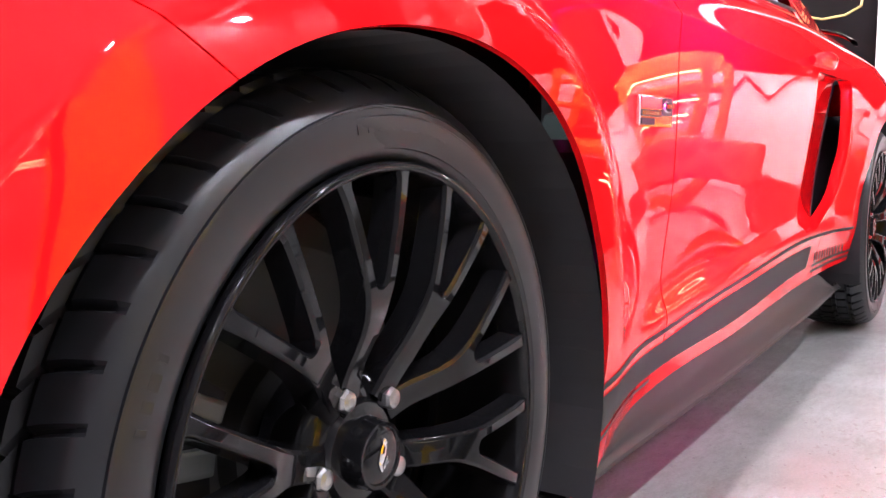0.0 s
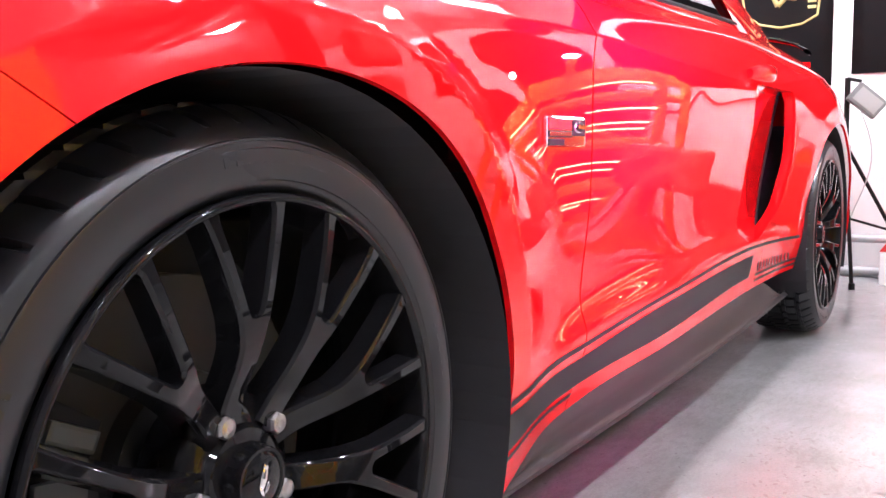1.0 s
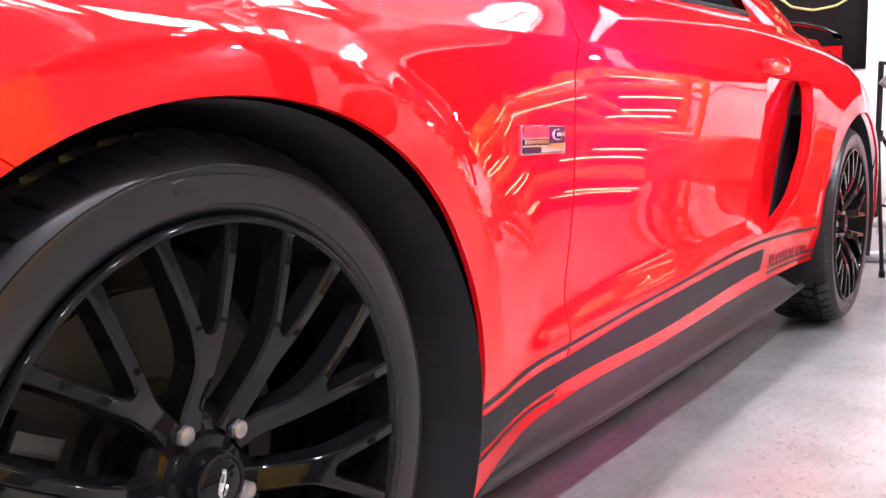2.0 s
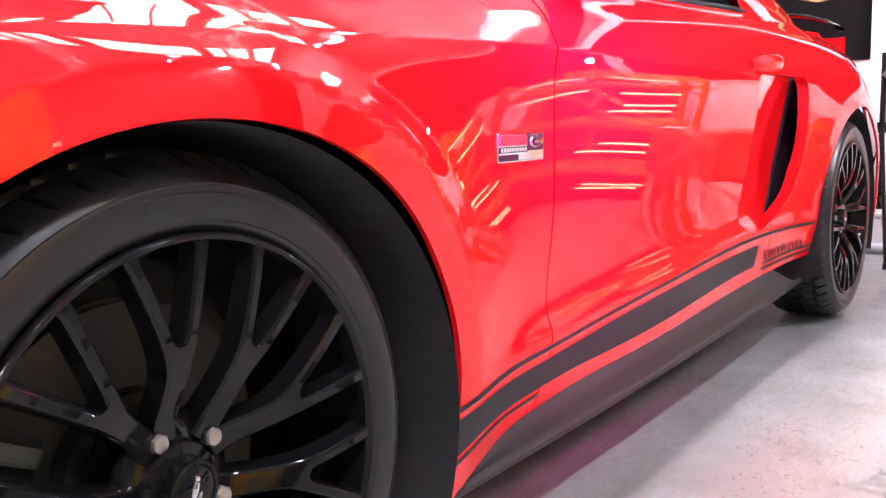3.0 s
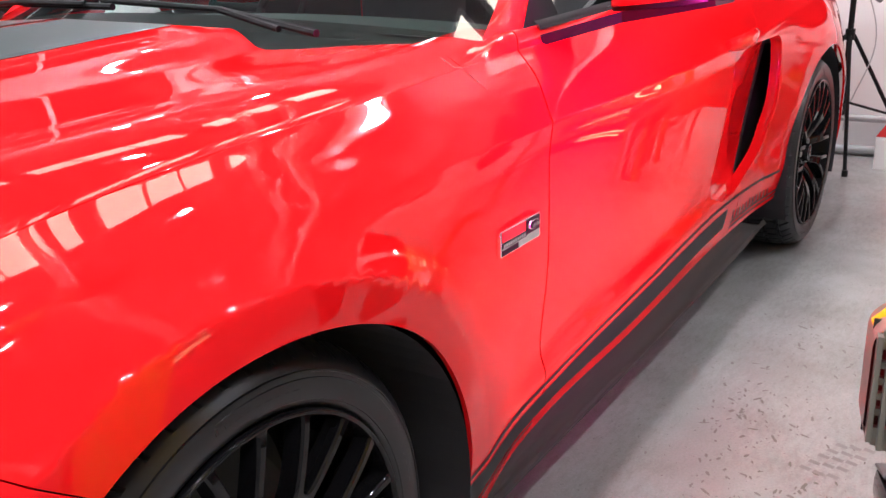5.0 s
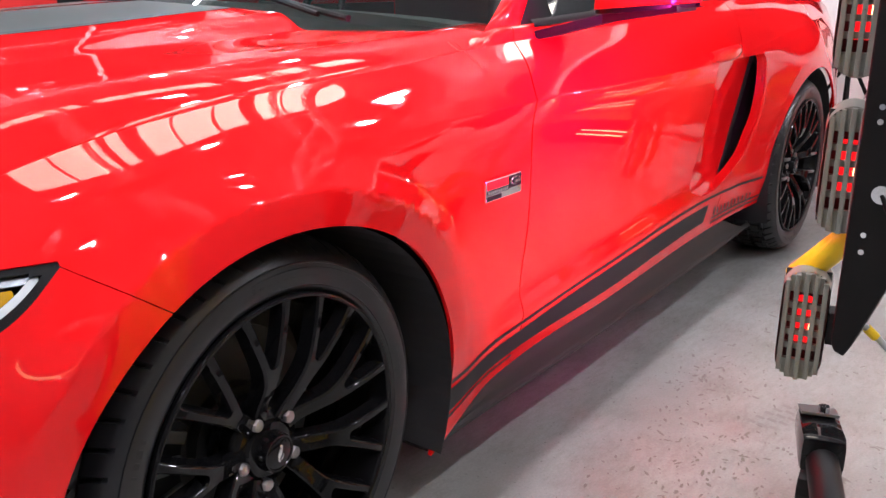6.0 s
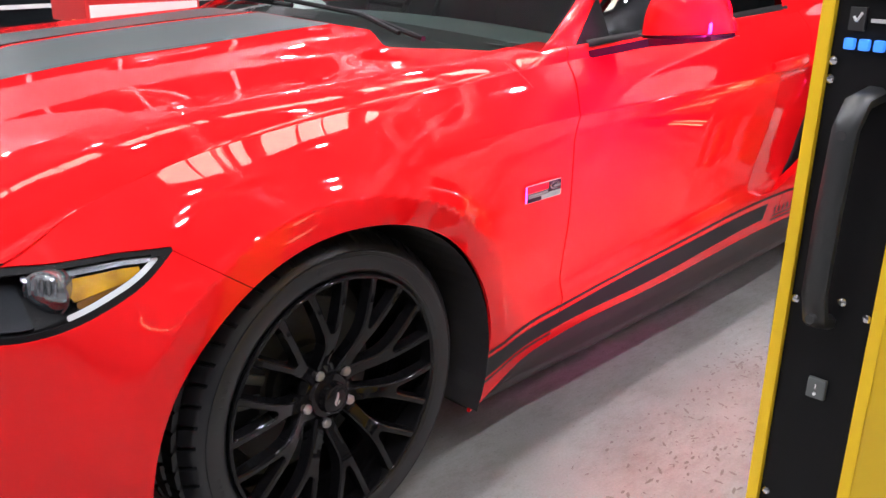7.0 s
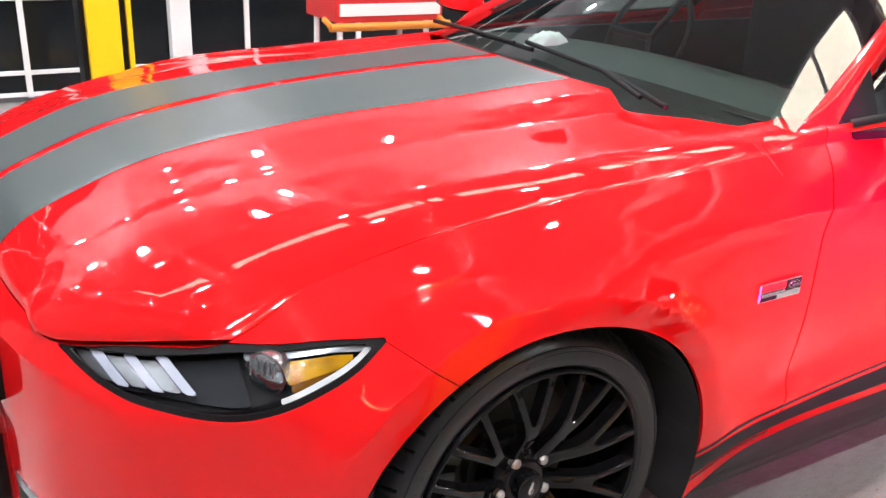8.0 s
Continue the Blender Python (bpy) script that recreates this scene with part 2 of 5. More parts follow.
def sheet(name, pos, us, vs, mat, parent, clips=(), lip=0.008, flip=1, mirror=None, offset=0.0, label=""):
    """A panel of the surface pos(u, v), cut where any clip(u, v, P) is positive, with turned-in edges."""
    us, vs = np.asarray(us, float), np.asarray(vs, float)
    U, V = [a.ravel() for a in np.meshgrid(us, vs, indexing="ij")]
    nv = len(vs)
    polys = [(i * nv + j, (i + 1) * nv + j, (i + 1) * nv + j + 1, i * nv + j + 1) for i in range(len(us) - 1) for j in range(nv - 1)]
    P = pos(U, V)
    for clip in clips:
        F = clip(U, V, P)
        F = np.where(np.abs(F) < 1e-9, -1e-9, F)
        cache, nu, nvv, out = {}, [], [], []
        base = len(U)
        for poly in polys:
            fs = [F[k] for k in poly]
            if max(fs) < 0:
                out.append(poly)
                continue
            if min(fs) > 0:
                continue
            q = []
            for a in range(len(poly)):
                i, j = poly[a], poly[(a + 1) % len(poly)]
                if F[i] < 0:
                    q.append(i)
                if (F[i] < 0) != (F[j] < 0):
                    key = (min(i, j), max(i, j))
                    if key not in cache:
                        t = F[key[0]] / (F[key[0]] - F[key[1]])
                        cache[key] = base + len(nu)
                        nu.append(U[key[0]] + t * (U[key[1]] - U[key[0]]))
                        nvv.append(V[key[0]] + t * (V[key[1]] - V[key[0]]))
                    q.append(cache[key])
            if len(q) > 2:
                out.append(tuple(q))
        polys = out
        if nu:
            nu, nvv = np.array(nu), np.array(nvv)
            U, V = np.concatenate([U, nu]), np.concatenate([V, nvv])
            P = np.concatenate([P, pos(nu, nvv)])
    used = sorted({k for p in polys for k in p})
    remap = {k: n for n, k in enumerate(used)}
    U, V, P = U[used], V[used], P[used]
    polys = [tuple(remap[k] for k in p) for p in polys]
    e = 4e-4
    N = np.cross(pos(U + e, V) - pos(U - e, V), pos(U, V + e) - pos(U, V - e))
    N = flip * N / np.maximum(np.linalg.norm(N, axis=1, keepdims=True), 1e-12)
    P = P + N * offset
    if flip < 0:
        polys = [p[::-1] for p in polys]
    count = {}
    for p in polys:
        for a in range(len(p)):
            i, j = p[a], p[(a + 1) % len(p)]
            count[(i, j)] = count.get((i, j), 0) + 1
    verts, norms, faces = [P], [N], list(polys)
    if lip:
        edge = [(i, j) for (i, j) in count if (j, i) not in count]
        n0 = len(P)
        a, b = np.array([i for i, j in edge]), np.array([j for i, j in edge])
        d = P[b] - P[a]
        side = np.cross(d, N[a])
        side /= np.maximum(np.linalg.norm(side, axis=1, keepdims=True), 1e-12)
        m = len(edge)
        verts += [P[a], P[b], P[b] - N[b] * lip, P[a] - N[a] * lip]
        norms += [side] * 4
        faces += [(n0 + k + m, n0 + k, n0 + k + 3 * m, n0 + k + 2 * m) for k in range(m)]
    verts, norms = np.concatenate(verts), np.concatenate(norms)
    if mirror is not None:
        verts, norms = verts.copy(), norms.copy()
        verts[:, 1] = 2 * mirror - verts[:, 1]
        norms[:, 1] *= -1
        faces = [f[::-1] for f in faces]
    me = bpy.data.meshes.new(name)
    me.from_pydata(verts.tolist(), [], faces)
    me.materials.append(mat)
    me.shade_smooth()
    me.normals_split_custom_set_from_vertices(norms.tolist())
    ob = new(name, me)
    ob.parent = parent
    if label:
        tagged(ob, label)
    return ob


# ---- the room ----
def room():
    x0, x1, y0, y1 = ROOM
    t = 0.2
    tagged(part("floor", box(x0 - t, x1 + t, y0 - t, y1 + t, -0.1, 0), CONCRETE), "worn grey concrete workshop floor with stains", "floor", kind="structure")
    tagged(part("ceiling", box(x0 - t, x1 + t, y0 - t, y1 + t, CEIL, CEIL + 0.1), DARKROOF), "grey sheet roof of the workshop", "ceiling", kind="structure")
    for nm, b in (("wall_front", (x0 - t, x0, y0, y1)), ("wall_south", (x0 - t, x1 + t, y0 - t, y0)), ("wall_north", (x0 - t, x1 + t, y1, y1 + t))):
        tagged(part(nm, box(*b, 0, CEIL), {"wall_front": PALEWALL, "wall_south": DARKWALL}.get(nm, GREYWALL)), "painted workshop wall", "wall", kind="structure")
    tagged(part("wall_rear", box(x1, x1 + t, y0, y1, 0, BOARD), WHITEWALL), "white painted lower wall of the workshop", "wall", kind="structure")
    # upper wall out of view, made dark so the car's flank mirrors less white
    tagged(part("wall_rear_upper", box(x1 + 0.02, x1 + t, y0, y1, BOARD, CEIL), DARKWALL), "unseen dark upper wall, added to darken reflections in the car", "wall", kind="structure")


BOARD = 2.62
room()


def led_lamp(x, y, z=CEIL - 0.35, r=0.11, lens=LED):
    t = thing("ceiling_lamp", "round white high-bay lamp hanging from the roof", "lamp", (x, y, z), "ceiling lamps")
    part("housing", rod((0, 0, 0.004), (0, 0, 0.12), r + 0.03, 24), WHITEPAINT, t)
    dome = bmesh.new()
    bmesh.ops.create_uvsphere(dome, u_segments=20, v_segments=12, radius=r * 0.66)
    part("lens", dome, lens, t)
    part("stem", rod((0, 0, 0.12), (0, 0, CEIL - z), 0.012, 8), PIPE, t)
    return t


LAMP_ROW, LAMP_STEP = -2.2, 2.3
first = led_lamp(-3.2, LAMP_ROW)
for gx in range(5):
    for gy in range(4):
        if (gx or gy) and (gy or gx in (1, 2, 3)) and (gx, gy) not in ((3, 3), (3, 2)):
            copy_thing(first, pose(-3.2 + 1.75 * gx, LAMP_ROW + LAMP_STEP * gy, CEIL - 0.35))

north = led_lamp(0.72, 4.6, 3.8, 0.07, SPOT)
for x in (-4.2, -1.9, -0.4, 2.15, 3.9):
    copy_thing(north, pose(x, 4.6, 3.8))
led_lamp(3.5, -4.3, 4.0)

# ---- the car ----
YC = 0.885
SK = [-1.56, -1.30, -1.05, -0.85, -0.70, -0.55, -0.40, -0.20, 0.0, 0.35, 0.70, 1.2, 2.0, 2.4, 2.72, 3.1, 3.85]
AHEAD = [-0.865, -0.855, -0.825, -0.765, -0.675, -0.545, -0.40]
EDGE = [-0.825, -0.815, -0.79, -0.757, -0.665, -0.535, -0.40]
RAIL_Y = [
    [0.885, 0.63, 0.40, 0.23, 0.12, 0.04, -0.01, -0.03, -0.03, -0.03, 0.012, 0.013, 0.014, -0.012, -0.05, -0.03, 0.2],
    [0.885, 0.625, 0.385, 0.205, 0.09, 0.01, -0.035, -0.05, -0.05, -0.036, -0.023, -0.018, -0.008, -0.03, -0.06, -0.045, 0.15],
    [0.885, 0.62, 0.38, 0.20, 0.08, -0.005, -0.045, -0.05, -0.05, -0.042, -0.012, -0.007, -0.003, -0.035, -0.065, -0.05, 0.12],
    [0.885, 0.62, 0.38, 0.20, 0.08, -0.005, -0.04, -0.05, -0.05, -0.046, -0.03, -0.02, -0.01, -0.045, -0.07, -0.05, 0.12],
    [0.885, 0.625, 0.39, 0.21, 0.09, 0.0, -0.015, -0.010, -0.031, -0.040, -0.036, -0.028, -0.018, -0.035, -0.055, -0.015, 0.16],
    [0.885, 0.63, 0.395, 0.22, 0.115, 0.03, 0.01, 0.022, 0.001, -0.022, -0.031, -0.024, -0.012, -0.014, -0.012, 0.035, 0.2],
    [0.885, 0.635, 0.40, 0.235, 0.145, 0.06, 0.05, 0.038, 0.0405, 0.034, 0.022, 0.02, 0.03, 0.045, 0.06, 0.11, 0.26],
    [0.885, 0.64, 0.405, 0.25, 0.175, 0.09, 0.10, 0.10, 0.095, 0.09, 0.085, 0.07, 0.08, 0.12, 0.16, 0.23, 0.34]]
RAIL_Z = [
    [0.18] * 9 + [0.168, 0.232, 0.242, 0.262, 0.268, 0.25, 0.25, 0.25],
    [0.30] * 8 + [0.29, 0.285, 0.335, 0.358, 0.378, 0.36, 0.30, 0.30, 0.30],
    [0.43] * 8 + [0.41, 0.385, 0.408, 0.435, 0.456, 0.46, 0.43, 0.43, 0.43],
    [0.56] * 7 + [0.60, 0.60, 0.58, 0.57, 0.585] + [0.60] * 5,
    [0.63] * 5 + [0.645, 0.665, 0.735, 0.74, 0.74, 0.74, 0.74, 0.76, 0.77, 0.78, 0.79, 0.80],
    [0.655] * 4 + [0.665, 0.675, 0.71, 0.779, 0.787, 0.796, 0.803, 0.798, 0.806, 0.845, 0.87, 0.88, 0.90],
    [0.68] * 4 + [0.69, 0.70, 0.75, 0.799, 0.826, 0.841, 0.858, 0.876, 0.905, 0.92, 0.93, 0.95, 0.95],
    [0.705, 0.70, 0.70, 0.70, 0.71, 0.725, 0.785, 0.835, 0.86, 0.88, 0.902, 0.92, 0.955, 0.98, 1.0, 1.01, 1.0]]
rail_y = [spline(SK, r) for r in RAIL_Y]
rail_z = [spline(SK, r) for r in RAIL_Z]
rail_z[0] = spline([-1.56, -0.4, 0.20, 0.38, 0.46, 0.56, 0.75, 1.2, 2.0, 2.4, 2.72, 3.85], [0.18, 0.18, 0.175, 0.168, 0.190, 0.212, 0.222, 0.232, 0.254, 0.264, 0.25, 0.25])
plan_x = spline(SK, AHEAD + SK[7:])
edge_x = spline(SK, EDGE + SK[7:])
ARCH = (0.0, 0.325, 0.407, 0.376)
REARARCH = (2.73, 0.335, 0.40, 0.38)


def ring(x, z, arch):
    return np.sqrt(((x - arch[0]) / arch[2]) ** 2 + ((z - arch[1]) / arch[3]) ** 2)


def flare(t):
    """Full inside the crease round the arch, easing out above it."""
    t = np.log1p(np.exp(np.clip(t, -4, 4) * 90)) / 90
    return np.maximum(1 - np.minimum(t, 1), 0) ** 1.6


def side(s, v):
    """The flank of the car from the tail round the front corner to the nose; v runs from sill to shoulder."""
    zs, ys = np.array([f(s) for f in rail_z]), np.array([f(s) for f in rail_y])
    z, y = across(zs, v), across(ys, v)
    # sharp line along the shoulder, fading towards the nose
    keen = 0.85 * smooth01((s - 0.15) / 0.5)
    low, high = np.minimum(v, 5), np.maximum(v, 5) - 5
    z += keen * (np.where(v <= 5, across(zs[:6], low), across(zs[5:], high)) - z)
    y += keen * (np.where(v <= 5, across(ys[:6], low), across(ys[5:], high)) - y)
    w = np.clip((v - 5) / 2, 0, 1)
    x = plan_x(s) * (1 - w) + edge_x(s) * w
    for arch, depth in ((ARCH, 0.018), (REARARCH, 0.012)):
        r = ring(x, z, arch)
        y = y - depth * flare((r - 1.14) / 0.42) * smooth01((z - 0.15) / 0.24)
        if arch is ARCH:
            y = y - 0.019 * flare((r - 1.14) / 0.14) * smooth01((z - 0.50) / 0.22)
    return np.stack([x, y, z], 1)


def gap_x(z):
    return 0.70 + 0.14 * smooth01((z - 0.74) / 0.24) + 0.006 * np.sin((z - 0.25) * 9)


def in_arch(u, v, P):
    return 1 - ring(P[:, 0], P[:, 2], ARCH)


def in_rear_arch(u, v, P):
    return 1 - ring(P[:, 0], P[:, 2], REARARCH)


def seam(P):
    """Seam between bumper and fender: from the lamp's tip down to the arch; positive on the fender."""
    return (P[:, 0] + 0.315) * 0.73 - (0.724 - P[:, 2])


lamp_low_curve = spline([-0.80, -0.757, -0.735, -0.70, -0.64, -0.525, -0.435, -0.366, -0.31], [0.705, 0.697, 0.677, 0.657, 0.645, 0.640, 0.658, 0.686, 0.724])


def lamp_low(x):
    return np.where(np.asarray(x) > -0.31, 0.724, lamp_low_curve(np.clip(x, -0.80, -0.31)))


def lamp_high(x):
    return np.interp(x, [-0.80, -0.757, -0.647, -0.538, -0.39, -0.31], [0.704, 0.706, 0.708, 0.720, 0.728, 0.726])


def in_lamp(P):
    """Positive inside the headlamp's outline."""
    return np.minimum(P[:, 2] - lamp_low(P[:, 0]), lamp_high(P[:, 0]) - P[:, 2])


car = thing("car", "glossy red sports coupe with dark grey stripes, parked", "car", (0, 0, 0))
VS = np.linspace(0, 7, 99)


def body_side(mirror=None):
    sheet("fender", side, np.arange(-0.56, 0.90, 0.0125), VS, PAINT, car,
          [in_arch, lambda u, v, P: P[:, 0] - gap_x(P[:, 2]) + 0.0022, lambda u, v, P: np.minimum(np.minimum(0.0012 - seam(P), 0.725 - P[:, 2]), -P[:, 0]),
           lambda u, v, P: np.where(P[:, 0] < -0.30, lamp_high(P[:, 0]) + 0.0015 - P[:, 2], -1)], mirror=mirror)
    sheet("bumper", side, np.arange(-1.56, -0.15, 0.0125), np.linspace(0, 7, 85), PAINT, car,
          [in_arch, lambda u, v, P: seam(P) + 0.0006, lambda u, v, P: np.where((P[:, 0] > -0.76), P[:, 2] - lamp_low(P[:, 0]) + 0.002, -1)], mirror=mirror)
    sheet("door", side, np.arange(0.66, 2.13, 0.0125), VS, PAINT, car,
          [lambda u, v, P: gap_x(P[:, 2]) + 0.0022 - P[:, 0], in_scoop, lambda u, v, P: P[:, 0] - rear_gap(P[:, 2]) + 0.0012], mirror=mirror)
    sheet("quarter_panel", side, np.arange(1.84, 3.86, 0.0125), VS, PAINT, car,
          [in_rear_arch, in_scoop, lambda u, v, P: rear_gap(P[:, 2]) + 0.0012 - P[:, 0]], mirror=mirror)
    # turned-in flange that closes the shut line under the hood
    sheet("hood_flange", lambda u, v: np.stack([edge_x(u) + 0.03 * v * (u < -0.54), rail_y[7](u) + 0.035 * v, rail_z[7](u) - 0.001 - 0.012 * v], 1),
          np.linspace(-1.3, 0.644, 120), np.linspace(0, 1, 5), PAINT, car, lip=0, mirror=mirror)
    # strip between the shoulder and the glass: tail of the fender, top of the door
    for nm, x0_, x1_, cut in (("fender_tail", 0.648, 0.86, lambda u, v, P: P[:, 0] - gap_x(P[:, 2]) + 0.0015), ("door_top", 0.74, 2.06, lambda u, v, P: gap_x(P[:, 2]) + 0.0015 - P[:, 0])):
        sheet(nm, shoulder_top, np.linspace(x0_, x1_, 60), np.linspace(0, 1.9 if nm == "fender_tail" else 1, 20), PAINT, car, [cut], mirror=mirror)
    # short shut line across the shoulder, between fender and the corner piece at the windscreen's foot
    sheet("panel_gap", side, np.linspace(0.6262, 0.6298, 3), np.linspace(6.25, 7, 8), TRIM, car, lip=0, mirror=mirror, offset=0.0007)
    sheet("panel_gap", lambda u, v: np.stack([u, rail_y[7](u) + 0.040 * v, hood_skin(u, rail_y[7](u) + 0.040 * v)], 1), np.linspace(0.6262, 0.6298, 3), np.linspace(-0.02, 1, 8), TRIM, car, lip=0, mirror=mirror, offset=0.0012)
    # stripes laid on the flank
    for low, high, x0, x1 in ((thin_low, thin_high, 0.38, 2.30), (band_low, band_high, 0.38, 1.86), (foot_low, foot_high, 0.38, 0.66)):
        for cut0, cut1 in ((x0, 0.7), (0.7, min(x1, 2.06)), (2.06, x1)):
            if cut1 - cut0 < 0.05:
                continue
            sheet("stripe", side, np.arange(cut0, cut1 + 0.001, 0.02), np.linspace(0, 3, 80), SIDEVINYL, car,
                  [in_arch, in_rear_arch, in_scoop, lambda u, v, P, f=low: f(P[:, 0]) - P[:, 2], lambda u, v, P, f=high: P[:, 2] - f(P[:, 0])], lip=0, mirror=mirror, offset=0.0012)


def belt_z(x):
    return 0.938 + 0.036 * (x - 0.85)


def shoulder_top(u, v):
    a, b = rail_y[7](u), rail_z[7](u)
    w = np.maximum(v - 1, 0)
    v = np.minimum(v, 1)
    t = v + 0.22 * np.sin(np.pi * v)
    y = a + (0.106 - a) * v + 0.10 * w
    z = b + 0.004 * w + np.maximum(belt_z(u) - b, 0.002) * np.minimum(t, 1.2)
    k = smooth01((u - 0.65) / 0.17)
    return np.stack([u, y, lerp(hood_skin(np.minimum(u, 0.72), y), z, k)], 1)


def scoop_front(z):
    """Where the side scoop's ramp begins, and the rear lip of its mouth, by height."""
    return np.interp(z, [0.38, 0.42, 0.45, 0.543, 0.62, 0.685, 0.756, 0.785, 0.80], [1.82, 1.70, 1.70, 1.735, 1.765, 1.785, 1.785, 1.79, 1.83])


scoop_rear = spline([0.385, 0.41, 0.435, 0.55, 0.68, 0.75, 0.785, 0.80], [1.87, 1.965, 2.05, 2.175, 2.225, 2.228, 2.220, 2.20])


def in_scoop(u, v, P):
    x, z = P[:, 0], P[:, 2]
    return np.minimum(np.minimum(x - scoop_front(z), scoop_rear(z) - x), np.minimum(z - 0.392, 0.797 - z))


def rear_gap(z):
    return np.interp(z, [0.2, 0.39, 0.40, 0.79, 0.80, 1.0], [1.96, 1.96, 1.95, 2.0, 2.02, 2.10])


thin_high = spline([0.40, 0.526, 0.70, 1.026, 1.72, 2.30], [0.315, 0.329, 0.335, 0.353, 0.378, 0.372])
band_high = spline([0.40, 0.526, 0.70, 1.026, 1.87, 2.30], [0.297, 0.309, 0.312, 0.332, 0.352, 0.35])
band_low = spline([0.40, 0.494, 0.70, 1.03, 1.86, 2.30], [0.240, 0.257, 0.261, 0.262, 0.292, 0.29])
foot_high = spline([0.40, 0.494, 0.70], [0.231, 0.249, 0.252])


def thin_low(x):
    return thin_high(x) - 0.0085


def foot_low(x):
    return foot_high(x) - 0.007


HY = [0.10, 0.135, 0.17, 0.24, 0.40, 0.48, 0.545, 0.62, 0.885]
HX = [-0.80, -0.55, -0.25, 0.15, 0.45, 0.70]
HZ = [[0.63, 0.745, 0.825, 0.869, 0.885, 0.90],
      [0.675, 0.780, 0.860, 0.894, 0.908, 0.920],
      [0.703, 0.800, 0.878, 0.908, 0.921, 0.932],
      [0.735, 0.826, 0.886, 0.913, 0.924, 0.933],
      [0.755, 0.845, 0.897, 0.920, 0.930, 0.936],
      [0.762, 0.855, 0.906, 0.934, 0.954, 0.964],
      [0.766, 0.864, 0.914, 0.942, 0.962, 0.972],
      [0.770, 0.871, 0.922, 0.950, 0.969, 0.978],
      [0.778, 0.877, 0.933, 0.967, 0.980, 0.985]]
hood_rail = [spline(HX, r) for r in HZ]
front_x = spline((0.09, 0.175, 0.25, 0.405, 0.64, 0.885), (-0.535, -0.665, -0.757, -0.79, -0.815, -0.825))


def hood_top(x, y):
    yy = np.where(y > YC, 2 * YC - y, y)
    return across([f(x) for f in hood_rail], np.interp(yy, HY, range(len(HY))))


def hood_skin(x, y):
    """The hood's top, brought flush with the fender along the shut line."""
    yy = np.where(y > YC, 2 * YC - y, y)
    e = rail_y[7](x)
    lift = rail_z[7](x) - hood_top(x, np.maximum(e, 0.075))
    return hood_top(x, y) + lift * (1 - smooth01((yy - e) / 0.075)) * smooth01((x + 0.62) / 0.10)


def hood(u, y):
    """u: 0 at the front edge, 1 at the cowl; y across the car."""
    yy = np.where(y > YC, 2 * YC - y, y)
    xf = front_x(yy)
    top = hood_skin
    g = (0.72 - xf) * u**2
    x = xf + g
    drop = top(xf, y) - np.interp(yy, [0.09, 0.175, 0.25, 0.885], [0.730, 0.716, 0.706, 0.710])
    t = np.clip(g / np.interp(yy, [0.09, 0.25], [0.040, 0.095]), 0, 1)
    z = top(x, y) - drop * (1 - np.sqrt(np.maximum(1 - (1 - t) ** 2, 1e-9)))
    return np.stack([x, y, z], 1)


def cowl_x(y):
    yy = np.where(y > YC, 2 * YC - y, y)
    return np.interp(yy, [0.0, 0.10, 0.20, 0.30, 0.395, 0.415, 0.50, 0.60, 0.885], [0.645, 0.645, 0.655, 0.605, 0.515, 0.51, 0.54, 0.505, 0.475])


def shut_y(x):
    return rail_y[7](x)


body_side()
body_side(YC)
HC = np.concatenate([np.arange(0.07, YC, 0.01), [YC], 2 * YC - np.arange(0.07, YC, 0.01)[::-1]])
sheet("hood", hood, np.linspace(0.0, 1, 120), HC, PAINT, car,
      [lambda u, v, P: P[:, 0] - cowl_x(P[:, 1]), lambda u, v, P: np.where(P[:, 0] > -0.54, shut_y(P[:, 0]) + 0.0004 - np.minimum(P[:, 1], 2 * YC - P[:, 1]), -1)], flip=1)
for sgn in (-1, 1):
    lo, hi = (0.600, 0.868) if sgn < 0 else (0.902, 1.170)
    sheet("hood_stripe", hood, np.linspace(0.0, 1, 120), np.linspace(lo, hi, 40), STRIPE, car, [lambda u, v, P: P[:, 0] - cowl_x(P[:, 1]) + 0.01], lip=0, flip=1, offset=0.0015)

# dark shell inside, so that gaps and arches show black
part("inner_shell", box(0.42, 2.30, 0.09, 1.68, 0.17, 0.60), BLACK, car)
part("engine_bay", box(-0.60, 0.6, 0.34, 1.43, 0.2, 0.66), BLACK, car)
part("boot_floor", box(2.28, 3.6, 0.34, 1.43, 0.2, 0.8), BLACK, car)


